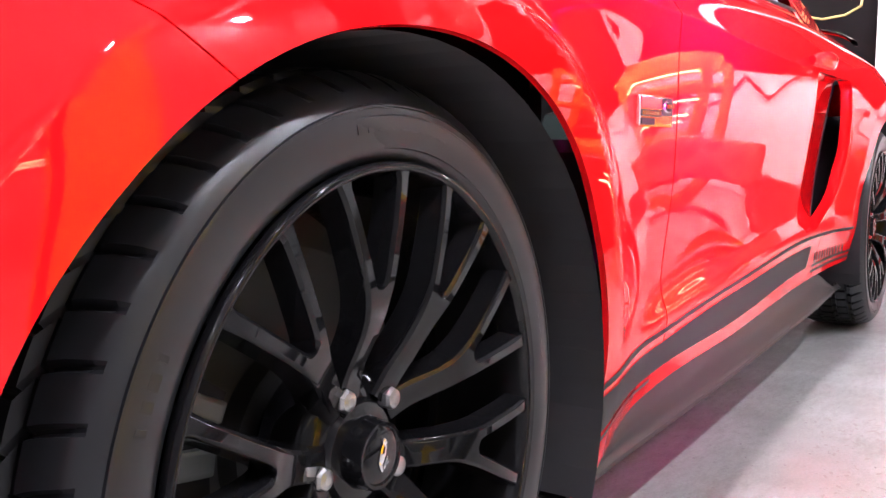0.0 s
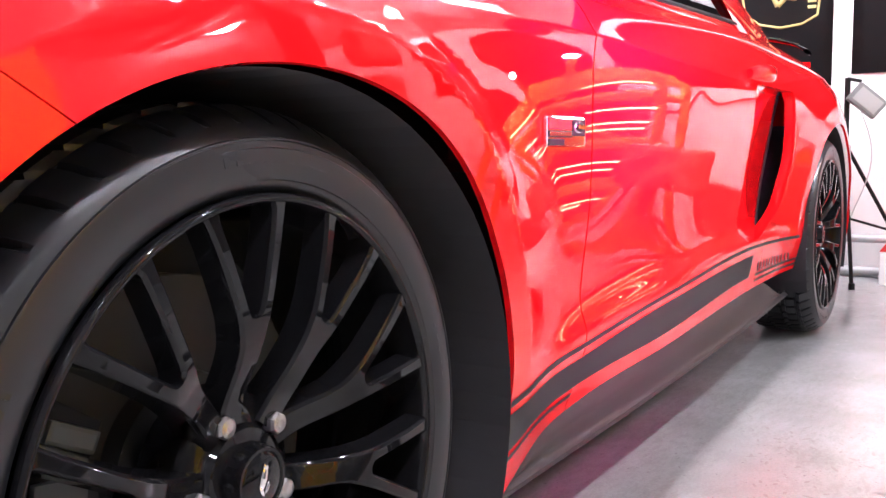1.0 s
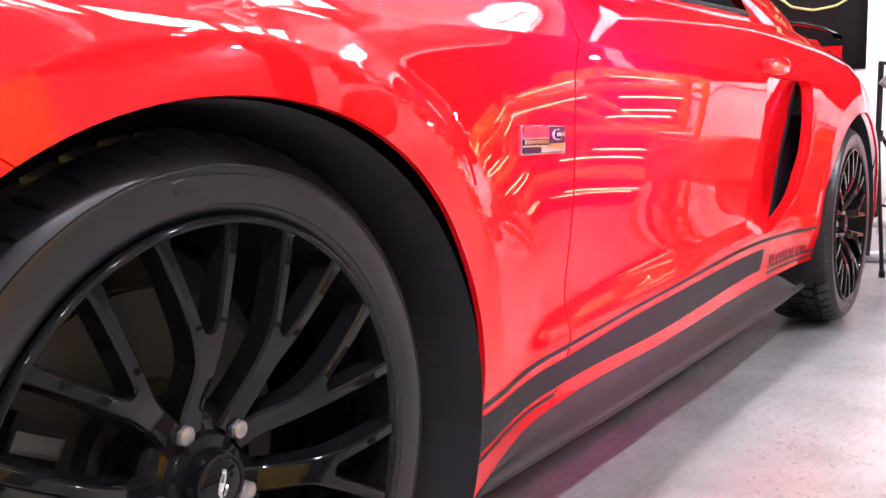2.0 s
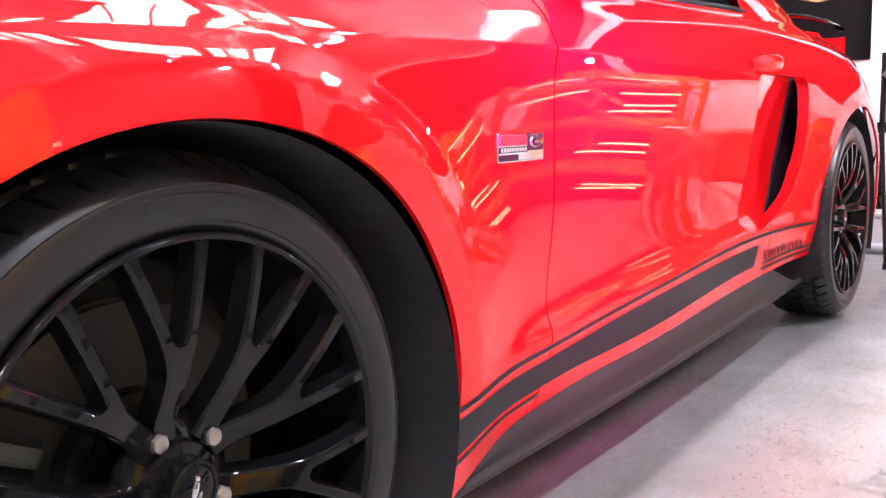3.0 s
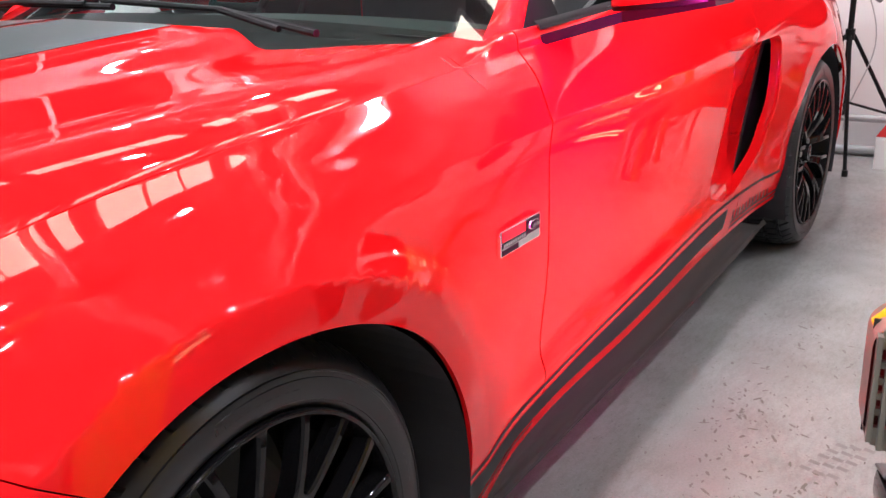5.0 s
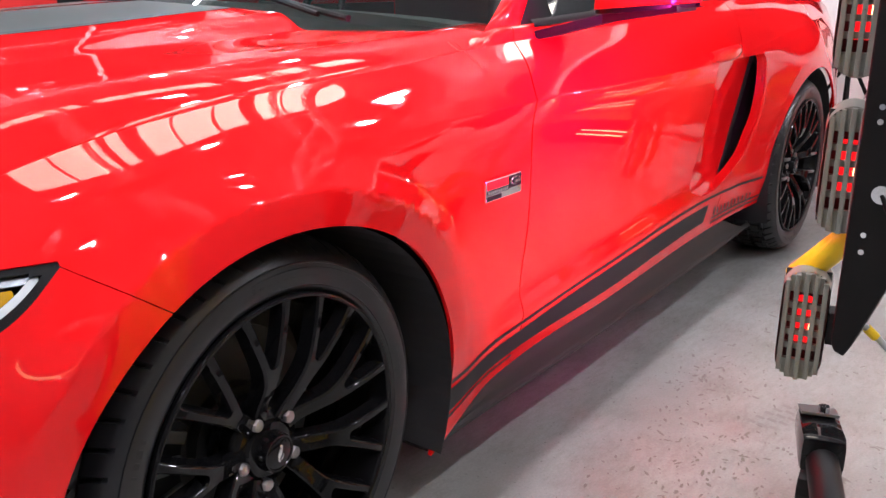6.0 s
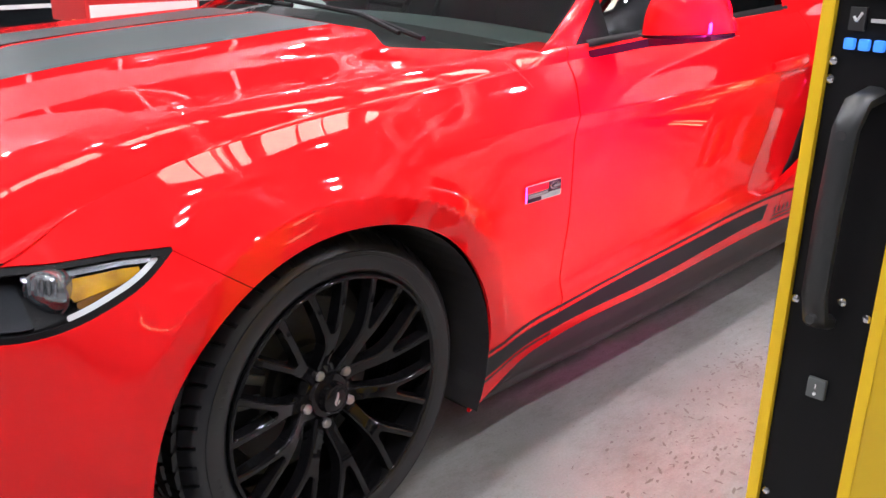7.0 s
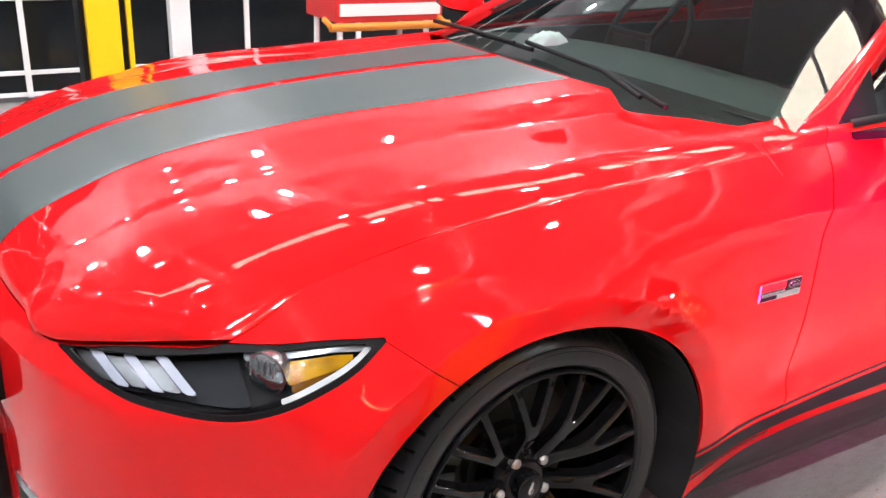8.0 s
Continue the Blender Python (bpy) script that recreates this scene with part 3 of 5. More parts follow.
def tyre_mesh(blocks=54):
    """Tyre with shoulder grooves cut between the tread blocks and fine ribs on the sidewall."""
    prof = [(0.252, -0.009), (0.256, -0.021), (0.2605, -0.027), (0.2645, -0.0295), (0.2695, -0.0315), (0.284, -0.0340), (0.296, -0.0338), (0.301, -0.0330), (0.3015, -0.0343), (0.3035, -0.0338),
            (0.304, -0.0315), (0.310, -0.0280), (0.316, -0.0232), (0.3215, -0.0165), (0.3265, -0.008), (0.3305, 0.001), (0.333, 0.008), (0.327, 0.012), (0.327, 0.020),
            (0.3355, 0.024), (0.337, 0.053), (0.330, 0.056), (0.330, 0.066), (0.337, 0.069), (0.337, 0.103), (0.330, 0.106), (0.330, 0.116), (0.3365, 0.119), (0.335, 0.148),
            (0.33, 0.171), (0.305, 0.193), (0.25, 0.178)]
    vs, fs = [], []
    per, n = 14, len(prof)
    seg = blocks * per
    for k in range(seg):
        c = k % per
        for i, (r, y) in enumerate(prof):
            lag = 0.0 if i < 19 else 0.4 * 2 * math.pi / blocks
            a = 2 * math.pi * k / seg + lag * (1 if i >= 19 else 0) + (0.035 * ((i - 11) / 6) ** 1.5 if 11 <= i < 17 else 0.035 if i >= 17 else 0)
            if c in (0, 1) and 13 <= i <= 28:
                r -= 0.0075 * min(1.0, (i - 12) / 2.0)
            vs.append((r * math.cos(a), y, r * math.sin(a)))
    for k in range(seg):
        j = (k + 1) % seg
        for i in range(n - 1):
            fs.append((k * n + i, k * n + i + 1, j * n + i + 1, j * n + i))
    return vs, [], fs


face_y = spline([0.050, 0.075, 0.100, 0.128, 0.152, 0.195, 0.225, 0.2535], [0.008, 0.001, -0.011, -0.0225, -0.0290, -0.0325, -0.0330, -0.0315])
outer_t = spline([0.050, 0.075, 0.105, 0.128, 0.155, 0.20, 0.24, 0.2535], [0.0150, 0.0142, 0.0138, 0.0148, 0.0205, 0.0338, 0.0470, 0.0525])
CROTCH = 0.153


def inner_t(r):
    """Inner edge of a limb: shut along the stem, opening in a round crotch into the V."""
    d = max(r - CROTCH, 0.0)
    return 0.0048 * (1 - math.exp(-d / 0.0025)) + 0.300 * d - 0.004 * max(0.0, (r - 0.242) / 0.0115) ** 2


def spoke_mesh(a, lug):
    """One Y-shaped spoke with chamfered edges; the stem bends towards its lug bolt."""
    bm = bmesh.new()
    radii = [0.050, 0.062, 0.075, 0.088, 0.100, 0.114, 0.128, 0.140, 0.149, 0.1530, 0.1536, 0.1548, 0.1565, 0.159, 0.164, 0.175, 0.19, 0.205, 0.22, 0.235, 0.244, 0.2535]
    for sg in (-1, 1):
        rings = []
        for r in radii:
            aa = a + radians(lug * 9.0 * max(0.0, (0.125 - r) / 0.075) ** 1.3)
            ca, sa = math.cos(aa), math.sin(aa)
            yo, to, ti = float(face_y(r)), float(outer_t(r)), inner_t(r)
            dep = 0.030 - 0.006 * (r - 0.05) / 0.2
            cut = min(ti, 0.0026)
            row = ((to + 0.004, dep), (to + 0.0004, 0.0080), (to, 0.0032), (to - 0.0026, 0.0004), (to - 0.0034, 0.0),
                   (ti + cut * 1.3, 0.0), (ti + cut, 0.0004 * cut / 0.0026), (ti, 0.0032 * cut / 0.0026), (ti - cut * 0.15, 0.0080 * cut / 0.0026), (ti - cut * 1.4, dep))
            rings.append([bm.verts.new((r * ca - sg * t * sa, yo + d, r * sa + sg * t * ca)) for t, d in row])
        for p, q in zip(rings, rings[1:]):
            for k in range(10):
                m = (k + 1) % 10
                bm.faces.new((p[k], q[k], q[m], p[m]))
        bm.faces.new(rings[0][::-1])
        bm.faces.new(rings[-1])
    bmesh.ops.recalc_face_normals(bm, faces=bm.faces)
    return bm


def sidewall_panel():
    """Raised moulded panel on the tyre's side, with a slanted end."""
    bm = bmesh.new()
    rows = []
    for k in range(91):
        t = k / 90
        row = []
        for j, (r, up) in enumerate(((0.2668, 0.0), (0.2680, 0.0012), (0.276, 0.0014), (0.288, 0.0014), (0.2945, 0.0012), (0.2955, 0.0))):
            a = radians(93 + 9 * (r - 0.267) / 0.029 - t * (168 + 9 * (r - 0.267) / 0.029))
            y = float(np.interp(r, [0.2645, 0.2695, 0.284, 0.296], [-0.0295, -0.0315, -0.0340, -0.0338])) + 0.0003
            row.append(bm.verts.new((r * math.cos(a), y - up * min(1.0, 60 * t, 60 * (1 - t)), r * math.sin(a))))
        rows.append(row)
    for p, q in zip(rows, rows[1:]):
        for j in range(5):
            bm.faces.new((p[j], p[j + 1], q[j + 1], q[j]))
    bmesh.ops.recalc_face_normals(bm, faces=bm.faces)
    return bm


def nut_mesh(a):
    bm = bmesh.new()
    c = (0.0572 * math.cos(a), 0.0572 * math.sin(a))
    for y0, y1, r0, r1, sg in ((0.026, 0.018, 0.0145, 0.0145, 20), (0.019, 0.003, 0.0112, 0.0108, 6), (0.003, -0.0005, 0.0108, 0.0085, 6), (-0.0005, -0.002, 0.0085, 0.004, 12)):
        rod((c[0], y0, c[1]), (c[0], y1, c[1]), r0, sg, bm, r1)
    return bm


def wheel(x, y):
    w = thing("wheel", "gloss black multi-spoke alloy wheel with low-profile tyre", "wheel")
    w.parent = car
    w.matrix_local = pose(x, y, 0.3385)
    soft(part("tyre", tyre_mesh(), RUBBER, w, "black low-profile tyre with grooved shoulder blocks"), 28)
    for a0, count in ((100, 9), (280, 9), (20, 5), (200, 5), (160, 4)):
        for k in range(count):
            wide = 0.0022 + 0.0016 * ((k * 7) % 3)
            bar_ = box(-wide, wide, 0.0003, 0.0012, -0.0042, 0.0042)
            bar_.transform(pose(0, 0, 0, 0, 90 - a0 + 3.1 * k, 0) @ Matrix.Translation((0, -0.0347, 0.2865)) @ pose(0, 0, 0, -4, 0, 0))
            part("letter_bar", bar_, RUBBER, w)
    soft(part("sidewall_panel", sidewall_panel(), RUBBER, w), 40)
    soft(part("rim", revolve([(0.2535, -0.017), (0.2608, -0.0265), (0.2604, -0.0315), (0.2585, -0.0345), (0.2555, -0.0350), (0.2530, -0.0330), (0.2510, -0.0275), (0.2490, -0.020), (0.2440, 0.0), (0.238, 0.03), (0.234, 0.07), (0.228, 0.15), (0.25, 0.175)], 160), GLOSSBLACK, w), 50)
    soft(part("hub", revolve([(0.030, 0.004), (0.044, 0.006), (0.048, 0.012), (0.066, 0.016), (0.074, 0.024), (0.078, 0.06), (0.055, 0.085)], 60), GLOSSBLACK, w), 40)
    for k in range(10):
        soft(part("spoke", spoke_mesh(radians(23.5 + 36 * k), 1 if k % 2 == 0 else -1), GLOSSBLACK, w), 24)
    soft(part("brake_disc", revolve([(0.05, 0.075), (0.085, 0.075), (0.088, 0.095), (0.178, 0.095), (0.178, 0.106), (0.168, 0.108), (0.168, 0.118), (0.178, 0.12), (0.178, 0.13), (0.05, 0.13)], 80), STEEL, w, "worn steel brake disc"), 40)
    part("backing_plate", revolve([(0.02, 0.16), (0.225, 0.15)], 60), BLACK, w)
    cal = bmesh.new()
    for k in range(9):
        a0, a1 = radians(146 + 6 * k), radians(146 + 6 * (k + 1))
        row = lambda a: [cal.verts.new((r * math.cos(a), yy, r * math.sin(a))) for r, yy in ((0.126, 0.064), (0.180, 0.062), (0.192, 0.08), (0.192, 0.15), (0.118, 0.15))]
        if k == 0:
            old = row(a0)
            cal.faces.new(old)
        nxt = row(a1)
        for q in range(5):
            m = (q + 1) % 5
            cal.faces.new((old[q], old[m], nxt[m], nxt[q]))
        old = nxt
        if k == 8:
            cal.faces.new(nxt[::-1])
    bmesh.ops.recalc_face_normals(cal, faces=cal.faces)
    caliper = part("brake_caliper", cal, BLACKENAMEL, w, "black brake caliper with grey cast ribs")
    for a, wide in ((154, 5), (171, 6), (190, 5)):
        rib = box(0.128, 0.178, 0.055, 0.064, -0.012 * wide / 6, 0.012 * wide / 6, 0.004)
        rib.transform(pose(0, 0, 0, 0, -a, 0))
        part("cast_rib", rib, CASTING, caliper)
    for k in range(5):
        part("lug_nut", nut_mesh(radians(43 + 72 * k)), NUTSTEEL, w, "chrome lug nut")
    for o in w.children:
        if o.name.split(".")[0] in ("rim", "spoke"):
            o.data.transform(Matrix.Diagonal((0.985, 1, 0.985, 1)))
    cap = soft(part("centre_cap", revolve([(0.0, -0.016), (0.022, -0.0155), (0.0255, -0.014), (0.0265, -0.0155), (0.0295, -0.0155), (0.031, -0.012), (0.034, 0.02)], 48), GLOSSBLACK, w), 35)
    em = bmesh.new()
    for k, (dx, dz, hw, hh, turn) in enumerate(((0.0, 0.002, 0.0045, 0.012, 20), (0.003, 0.012, 0.003, 0.004, -30), (-0.003, -0.009, 0.002, 0.006, -25), (0.004, -0.007, 0.002, 0.006, 30))):
        bmesh.ops.create_uvsphere(em, u_segments=10, v_segments=6, radius=1, matrix=pose(dx, -0.0165, dz, 0, turn, 0) @ Matrix.Diagonal((hw, 0.0018, hh, 1)))
    part("emblem", em, CHROME, cap, "small silver emblem")
    return w


front_wheel = wheel(0, 0)
front_wheel.matrix_local = pose(0, 0, 0.3385, 0, 0, 1.5)
copy_thing(front_wheel, pose(2.72, -0.02, 0.3385, 0, 11, 0))
copy_thing(front_wheel, pose(0, 2 * YC, 0.3385, 0, 0, 180))
copy_thing(front_wheel, pose(2.72, 2 * YC + 0.02, 0.3385, 0, 0, 180))


def arch_liner(arch, y0, y1):
    vs, fs = [], []
    n = 40
    for k in range(n + 1):
        a = math.pi * (-0.130 + 1.26 * k / n)
        x, z = arch[0] + arch[2] * 0.995 * math.cos(a), arch[1] + arch[3] * 0.995 * math.sin(a)
        vs += [(x, y0, z), (x, y1, z)]
    for k in range(n):
        fs.append((2 * k, 2 * k + 1, 2 * k + 3, 2 * k + 2))
    fs.append(tuple(2 * k + 1 for k in range(n + 1)))
    part("arch_liner", (vs, [], fs), LINER, car)


for ar in (ARCH, REARARCH):
    arch_liner(ar, -0.05, 0.32)
    arch_liner(ar, 2 * YC + 0.05, 2 * YC - 0.32)

# ---- side scoop, sill, badge, handle ----
def flank_many(x, z):
    """Outer y of the flank at places given by x and z, by searching the sections."""
    x, z = np.atleast_1d(np.asarray(x, float)), np.atleast_1d(np.asarray(z, float))
    n = 140
    v = np.linspace(0, 7, n)
    P = side(np.repeat(x, n), np.tile(v, len(x))).reshape(len(x), n, 3)
    return np.array([np.interp(b, p[:, 2], p[:, 1]) for b, p in zip(z, P)])


def flank_y(x, z):
    return float(flank_many(x, z)[0])


def scoop_ramp(u, v):
    """u: 0 at the ramp's front edge to 1 deep inside; v: height."""
    z = 0.385 + (0.803 - 0.385) * v
    x0, x1 = scoop_front(z), scoop_rear(z) + 0.16
    x = x0 + (x1 - x0) * u
    y0 = flank_many(x0, z) + 0.0015
    edge = np.clip(np.sin(np.pi * np.clip(v, 0, 1)), 0, 1) ** 0.16
    turn = x1 - 0.12
    d = x - x0
    deep = 0.115 * d + 0.004 * (1 - np.exp(-d / 0.01)) + 0.9 * np.maximum(x - turn, 0)
    return np.stack([x, y0 + deep * edge, z], 1)


def scoop_lip(u, v):
    """The rounded rear lip of the scoop's mouth: u runs round the lip, v along it from top to bottom."""
    zz = 0.797 - (0.797 - 0.392) * v
    cx = scoop_rear(zz)
    edge = flank_many(cx, zz)
    ang = (0.05 + 0.95 * u) * math.pi
    wide = 0.020 * (0.35 + 0.65 * np.sin(np.clip(v, 0, 1) * math.pi) ** 0.5)
    x = cx + wide * 0.5 - wide * 0.5 * np.cos(ang)
    y = edge + 0.003 - 0.010 * np.sin(ang) * (0.4 + 0.6 * np.sin(v * math.pi)) + 0.03 * (1 - u) ** 3
    return np.stack([x, y, zz], 1)


for mir in (None, YC):
    sheet("scoop_ramp", scoop_ramp, np.linspace(0, 0.69, 32), np.linspace(0, 1, 60), PAINT, car, lip=0, mirror=mir)
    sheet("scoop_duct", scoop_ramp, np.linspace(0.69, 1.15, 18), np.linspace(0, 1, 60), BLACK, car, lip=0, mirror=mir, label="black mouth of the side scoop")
    sheet("scoop_lip", scoop_lip, np.linspace(0, 1, 16), np.linspace(0, 1, 50), PAINT, car, lip=0, flip=-1, mirror=mir)

skirt_bottom = spline([0.40, 0.8, 1.3, 1.75, 2.1, 2.33], [0.165, 0.157, 0.162, 0.170, 0.173, 0.176])
skirt_out = spline([0.40, 0.6, 1.3, 1.9, 2.33], [-0.014, -0.006, -0.006, -0.006, 0.004])


def skirt(u, v):
    """v: 0 under the sill, 1 at the outer lip, 2 rounded over, 3 at the top edge against the body."""
    zt = np.minimum(rail_z[0](u) + 0.004, 0.258 - 0.075 * smooth01((u - 2.0) / 0.32))
    yt = rail_y[0](u) + 0.006
    zb, yo = skirt_bottom(u), skirt_out(u)
    ys = np.array([yt + 0.09, yo + 0.012, yo, yo + 0.006, lerp(yo, yt, 0.6) - 0.004, yt])
    zs = np.array([zb - 0.004, zb - 0.004, zb + 0.004, zb + 0.016, lerp(zb, zt, 0.62), zt])
    return np.stack([u, across(ys, v), across(zs, v)], 1)


for mir in (None, YC):
    sheet("side_skirt", skirt, np.linspace(0.385, 2.325, 110), np.linspace(0, 5, 40), SKIRT, car, [in_arch], lip=0.004, flip=1, mirror=mir, label="dark grey moulded side skirt")

# nameplate on the fender: chrome frame with a red and a dark field
badge = part("nameplate", box(0.512, 0.640, -0.048, -0.030, 0.634, 0.676, 0.004), CHROME, car, "chrome framed fender nameplate")
part("red_field", box(0.5160, 0.590, -0.0492, -0.044, 0.6575, 0.6735, 0.0015), material("badge_red", (0.6, 0.01, 0.02), 0.25), badge)
part("dark_field", box(0.592, 0.6375, -0.0492, -0.044, 0.6495, 0.6735, 0.0015), TRIM, badge)
part("lower_field", box(0.516, 0.566, -0.0492, -0.044, 0.6365, 0.6455, 0.0015), TRIM, badge)
part("lettering_field", box(0.516, 0.592, -0.0490, -0.044, 0.6475, 0.6565, 0.001), BLACKENAMEL, badge)
ov = bmesh.new()
bmesh.ops.create_uvsphere(ov, u_segments=24, v_segments=12, radius=1, matrix=pose(0.6145, -0.0487, 0.6620) @ Matrix.Diagonal((0.0185, 0.0040, 0.0088, 1)))
soft(part("oval_emblem", ov, CHROME, badge))
ov = bmesh.new()
bmesh.ops.create_uvsphere(ov, u_segments=24, v_segments=12, radius=1, matrix=pose(0.6145, -0.0505, 0.6620) @ Matrix.Diagonal((0.0158, 0.0032, 0.0068, 1)))
soft(part("oval_field", ov, TRIM, badge))
bars = bmesh.new()
for k in range(6):
    box(0.603 + 0.0042 * k, 0.6055 + 0.0042 * k, -0.0542, -0.050, 0.6595, 0.6645 + 0.001 * (k % 2), bm=bars)
part("lettering_bars", bars, CHROME, badge)
bars = bmesh.new()
for k in range(10):
    box(0.519 + 0.0070 * k, 0.5238 + 0.0070 * k, -0.0496, -0.046, 0.6492, 0.6548, bm=bars)
part("lettering_bars", bars, CHROME, badge)

# script at the tail of the stripe, as plain slanted bars
script = bmesh.new()
for k in range(11):
    x = 1.93 + 0.030 * k
    hgt = 0.034 if k in (0, 5, 9) else 0.022
    y = flank_y(x, 0.315) - 0.0022
    r = box(-0.004, 0.004, -0.0007, 0.0007, 0, hgt)
    r.transform(Matrix.Translation((x, y, 0.302)) @ pose(0, 0, 0, 0, 18, 0))
    me = bpy.data.meshes.new("tmp")
    r.to_mesh(me)
    r.free()
    script.from_mesh(me)
    bpy.data.meshes.remove(me)
part("lettering_bars", script, SIDEVINYL, car)
for dz in (0.0, -0.016):
    sheet("stripe", side, np.arange(1.93, 2.34, 0.02), np.linspace(0, 3, 120), SIDEVINYL, car,
          [in_rear_arch, in_scoop, lambda u, v, P, d=dz: 0.288 + d + (P[:, 0] - 2.0) * 0.02 - P[:, 2], lambda u, v, P, d=dz: P[:, 2] - 0.295 - d - (P[:, 0] - 2.0) * 0.02], lip=0, offset=0.0012)

for mir in (0, 1):
    hb = bmesh.new()
    n = 24
    rows = []
    for k in range(n + 1):
        t = k / n
        x = 1.735 + 0.235 * t
        bow = math.sin(math.pi * t) ** 0.6
        y = flank_y(x, 0.815) - 0.004 - 0.026 * bow
        hh = 0.012 + 0.010 * math.sin(math.pi * min(1, t * 1.1)) ** 0.5
        ring_ = []
        for q in range(12):
            a = 2 * math.pi * q / 12
            yy = y + 0.009 * math.cos(a)
            ring_.append(hb.verts.new((x, yy if not mir else 2 * YC - yy, 0.818 + 0.01 * t + hh * math.sin(a))))
        rows.append(ring_)
    for p, q in zip(rows, rows[1:]):
        for k in range(12):
            hb.faces.new((p[k], p[(k + 1) % 12], q[(k + 1) % 12], q[k]))
    hb.faces.new(rows[0])
    hb.faces.new(rows[-1][::-1])
    bmesh.ops.recalc_face_normals(hb, faces=hb.faces)
    soft(part("door_handle", hb, PAINT, car), 50)

# ---- glasshouse ----
glass_edge = [spline([0, 0.5, 1], v) for v in ((0.765, 1.13, 1.50), (0.125, 0.235, 0.345), (0.935, 1.115, 1.30))]
glass_mid = [spline([0, 0.5, 1], v) for v in ((0.60, 0.97, 1.38), (YC, YC, YC), (0.985, 1.178, 1.365))]


def screen(a, b):
    k = np.abs(a) ** 2.0
    e, m = [f(b) for f in glass_edge], [f(b) for f in glass_mid]
    return np.stack([m[0] + (e[0] - m[0]) * k, YC + a * (YC - e[1]), m[2] + (e[2] - m[2]) * k], 1)


sheet("windscreen", screen, np.linspace(-1, 1, 60), np.linspace(-0.06, 1, 30), GLASS, car, lip=0, flip=-1, label="clear tinted windscreen")
sill = [spline([0, 0.5, 1], v) for v in ((0.85, 1.19, 1.56), (0.098, 0.215, 0.315), (0.930, 1.09, 1.265))]


def pillar(u, v):
    e, o = [f(v) for f in glass_edge], [f(v) for f in sill]
    bulge = np.sin(np.pi * u) * 0.022 * smooth01((v + 0.02) / 0.15)
    return np.stack([lerp(e[0], o[0], u) - bulge * 0.6, lerp(e[1], o[1], u) - bulge * 0.8, lerp(e[2], o[2], u) + bulge], 1)


def side_glass(u, v):
    t = np.clip((u - 0.86) / 1.15, 0, 1)
    top_x = 1.25 + 0.95 * t
    x = lerp(u, np.maximum(top_x, u), v)
    y = lerp(0.100, 0.33, v)
    z = belt_z(u) + v * np.minimum(0.36, 0.02 + 0.55 * np.maximum(u - 0.85, 0) + 0.10)
    return np.stack([x, y, z], 1)


def roof(a, b):
    """a across -1..1, b from the windscreen's head to the tail of the roof."""
    x = 1.38 + 0.12 * np.abs(a) ** 2.3 + 1.95 * b
    half = (YC - 0.345) * (1 - 0.08 * b)
    zc = np.interp(b, [0, 0.2, 0.45, 0.75, 1.0], [1.365, 1.385, 1.365, 1.22, 1.045])
    return np.stack([x, YC + a * half, zc - 0.065 * np.abs(a) ** 2.3], 1)


sheet("roof", roof, np.linspace(-1, 1, 40), np.linspace(0, 0.5, 30), PAINT, car, flip=1)
sheet("rear_window", roof, np.linspace(-0.92, 0.92, 40), np.linspace(0.505, 0.97, 20), DARKGLASS, car, flip=1)


def rear_pillar(u, v):
    """Rear quarter between the beltline and the roof."""
    x0 = 1.96 + 1.40 * u
    b = np.clip((x0 + 0.05 - 1.5) / 1.95, 0, 1)
    zc = np.interp(b, [0, 0.2, 0.45, 0.75, 1.0], [1.365, 1.385, 1.365, 1.22, 1.045]) - 0.065
    half = (YC - 0.345) * (1 - 0.08 * b)
    yb, zb = rail_y[7](x0), rail_z[7](x0)
    y, z = lerp(yb, YC - half, v), lerp(zb, np.maximum(zc, zb + 0.02), v)
    return np.stack([x0 + 0.10 * v * (1 - u), y - 0.03 * np.sin(np.pi * v), z], 1)


for mir in (None, YC):
    sheet("windscreen_pillar", pillar, np.linspace(0, 1, 12), np.linspace(-0.035, 1, 40), PAINT, car, lip=0, flip=1, mirror=mir)
    sheet("side_window", side_glass, np.linspace(0.93, 2.0, 40), np.linspace(0, 1, 20), SIDEGLASS, car, lip=0, flip=1, mirror=mir)
    tri = lambda u, v: np.stack([0.855 + 0.16 * u, 0.100 + 0.055 * v * u, 0.932 + 0.115 * u * v], 1)
    sheet("mirror_sail", tri, np.linspace(0, 1, 8), np.linspace(0, 1, 8), TRIM, car, lip=0, mirror=mir, label="black triangular sail panel")
    sheet("rear_pillar", rear_pillar, np.linspace(0, 1, 40), np.linspace(0, 1, 24), PAINT, car, lip=0, mirror=mir)
    trim_ = lambda u, v: np.stack([u, 0.088 + 0.012 * v - 0.004 * np.sin(np.pi * v), belt_z(u) - 0.008 + 0.016 * v], 1)
    sheet("belt_trim", trim_, np.linspace(0.90, 2.0, 40), np.linspace(0, 1, 6), TRIM, car, lip=0, mirror=mir)


def tail_deck(a, b):
    half = YC - 0.20 - 0.1 * b
    return np.stack([3.25 + 0.62 * b, YC + a * half, 1.05 - 0.02 * b - 0.05 * np.abs(a) ** 3], 1)


sheet("boot_lid", tail_deck, np.linspace(-1, 1, 30), np.linspace(0, 1, 12), PAINT, car, flip=1)
sheet("tail_panel", lambda a, v: np.stack([3.87 - 0.03 * np.abs(a) ** 2, YC + a * 0.66, 0.25 + 0.78 * v], 1), np.linspace(-1, 1, 20), np.linspace(0, 1, 10), PAINT, car, flip=1)


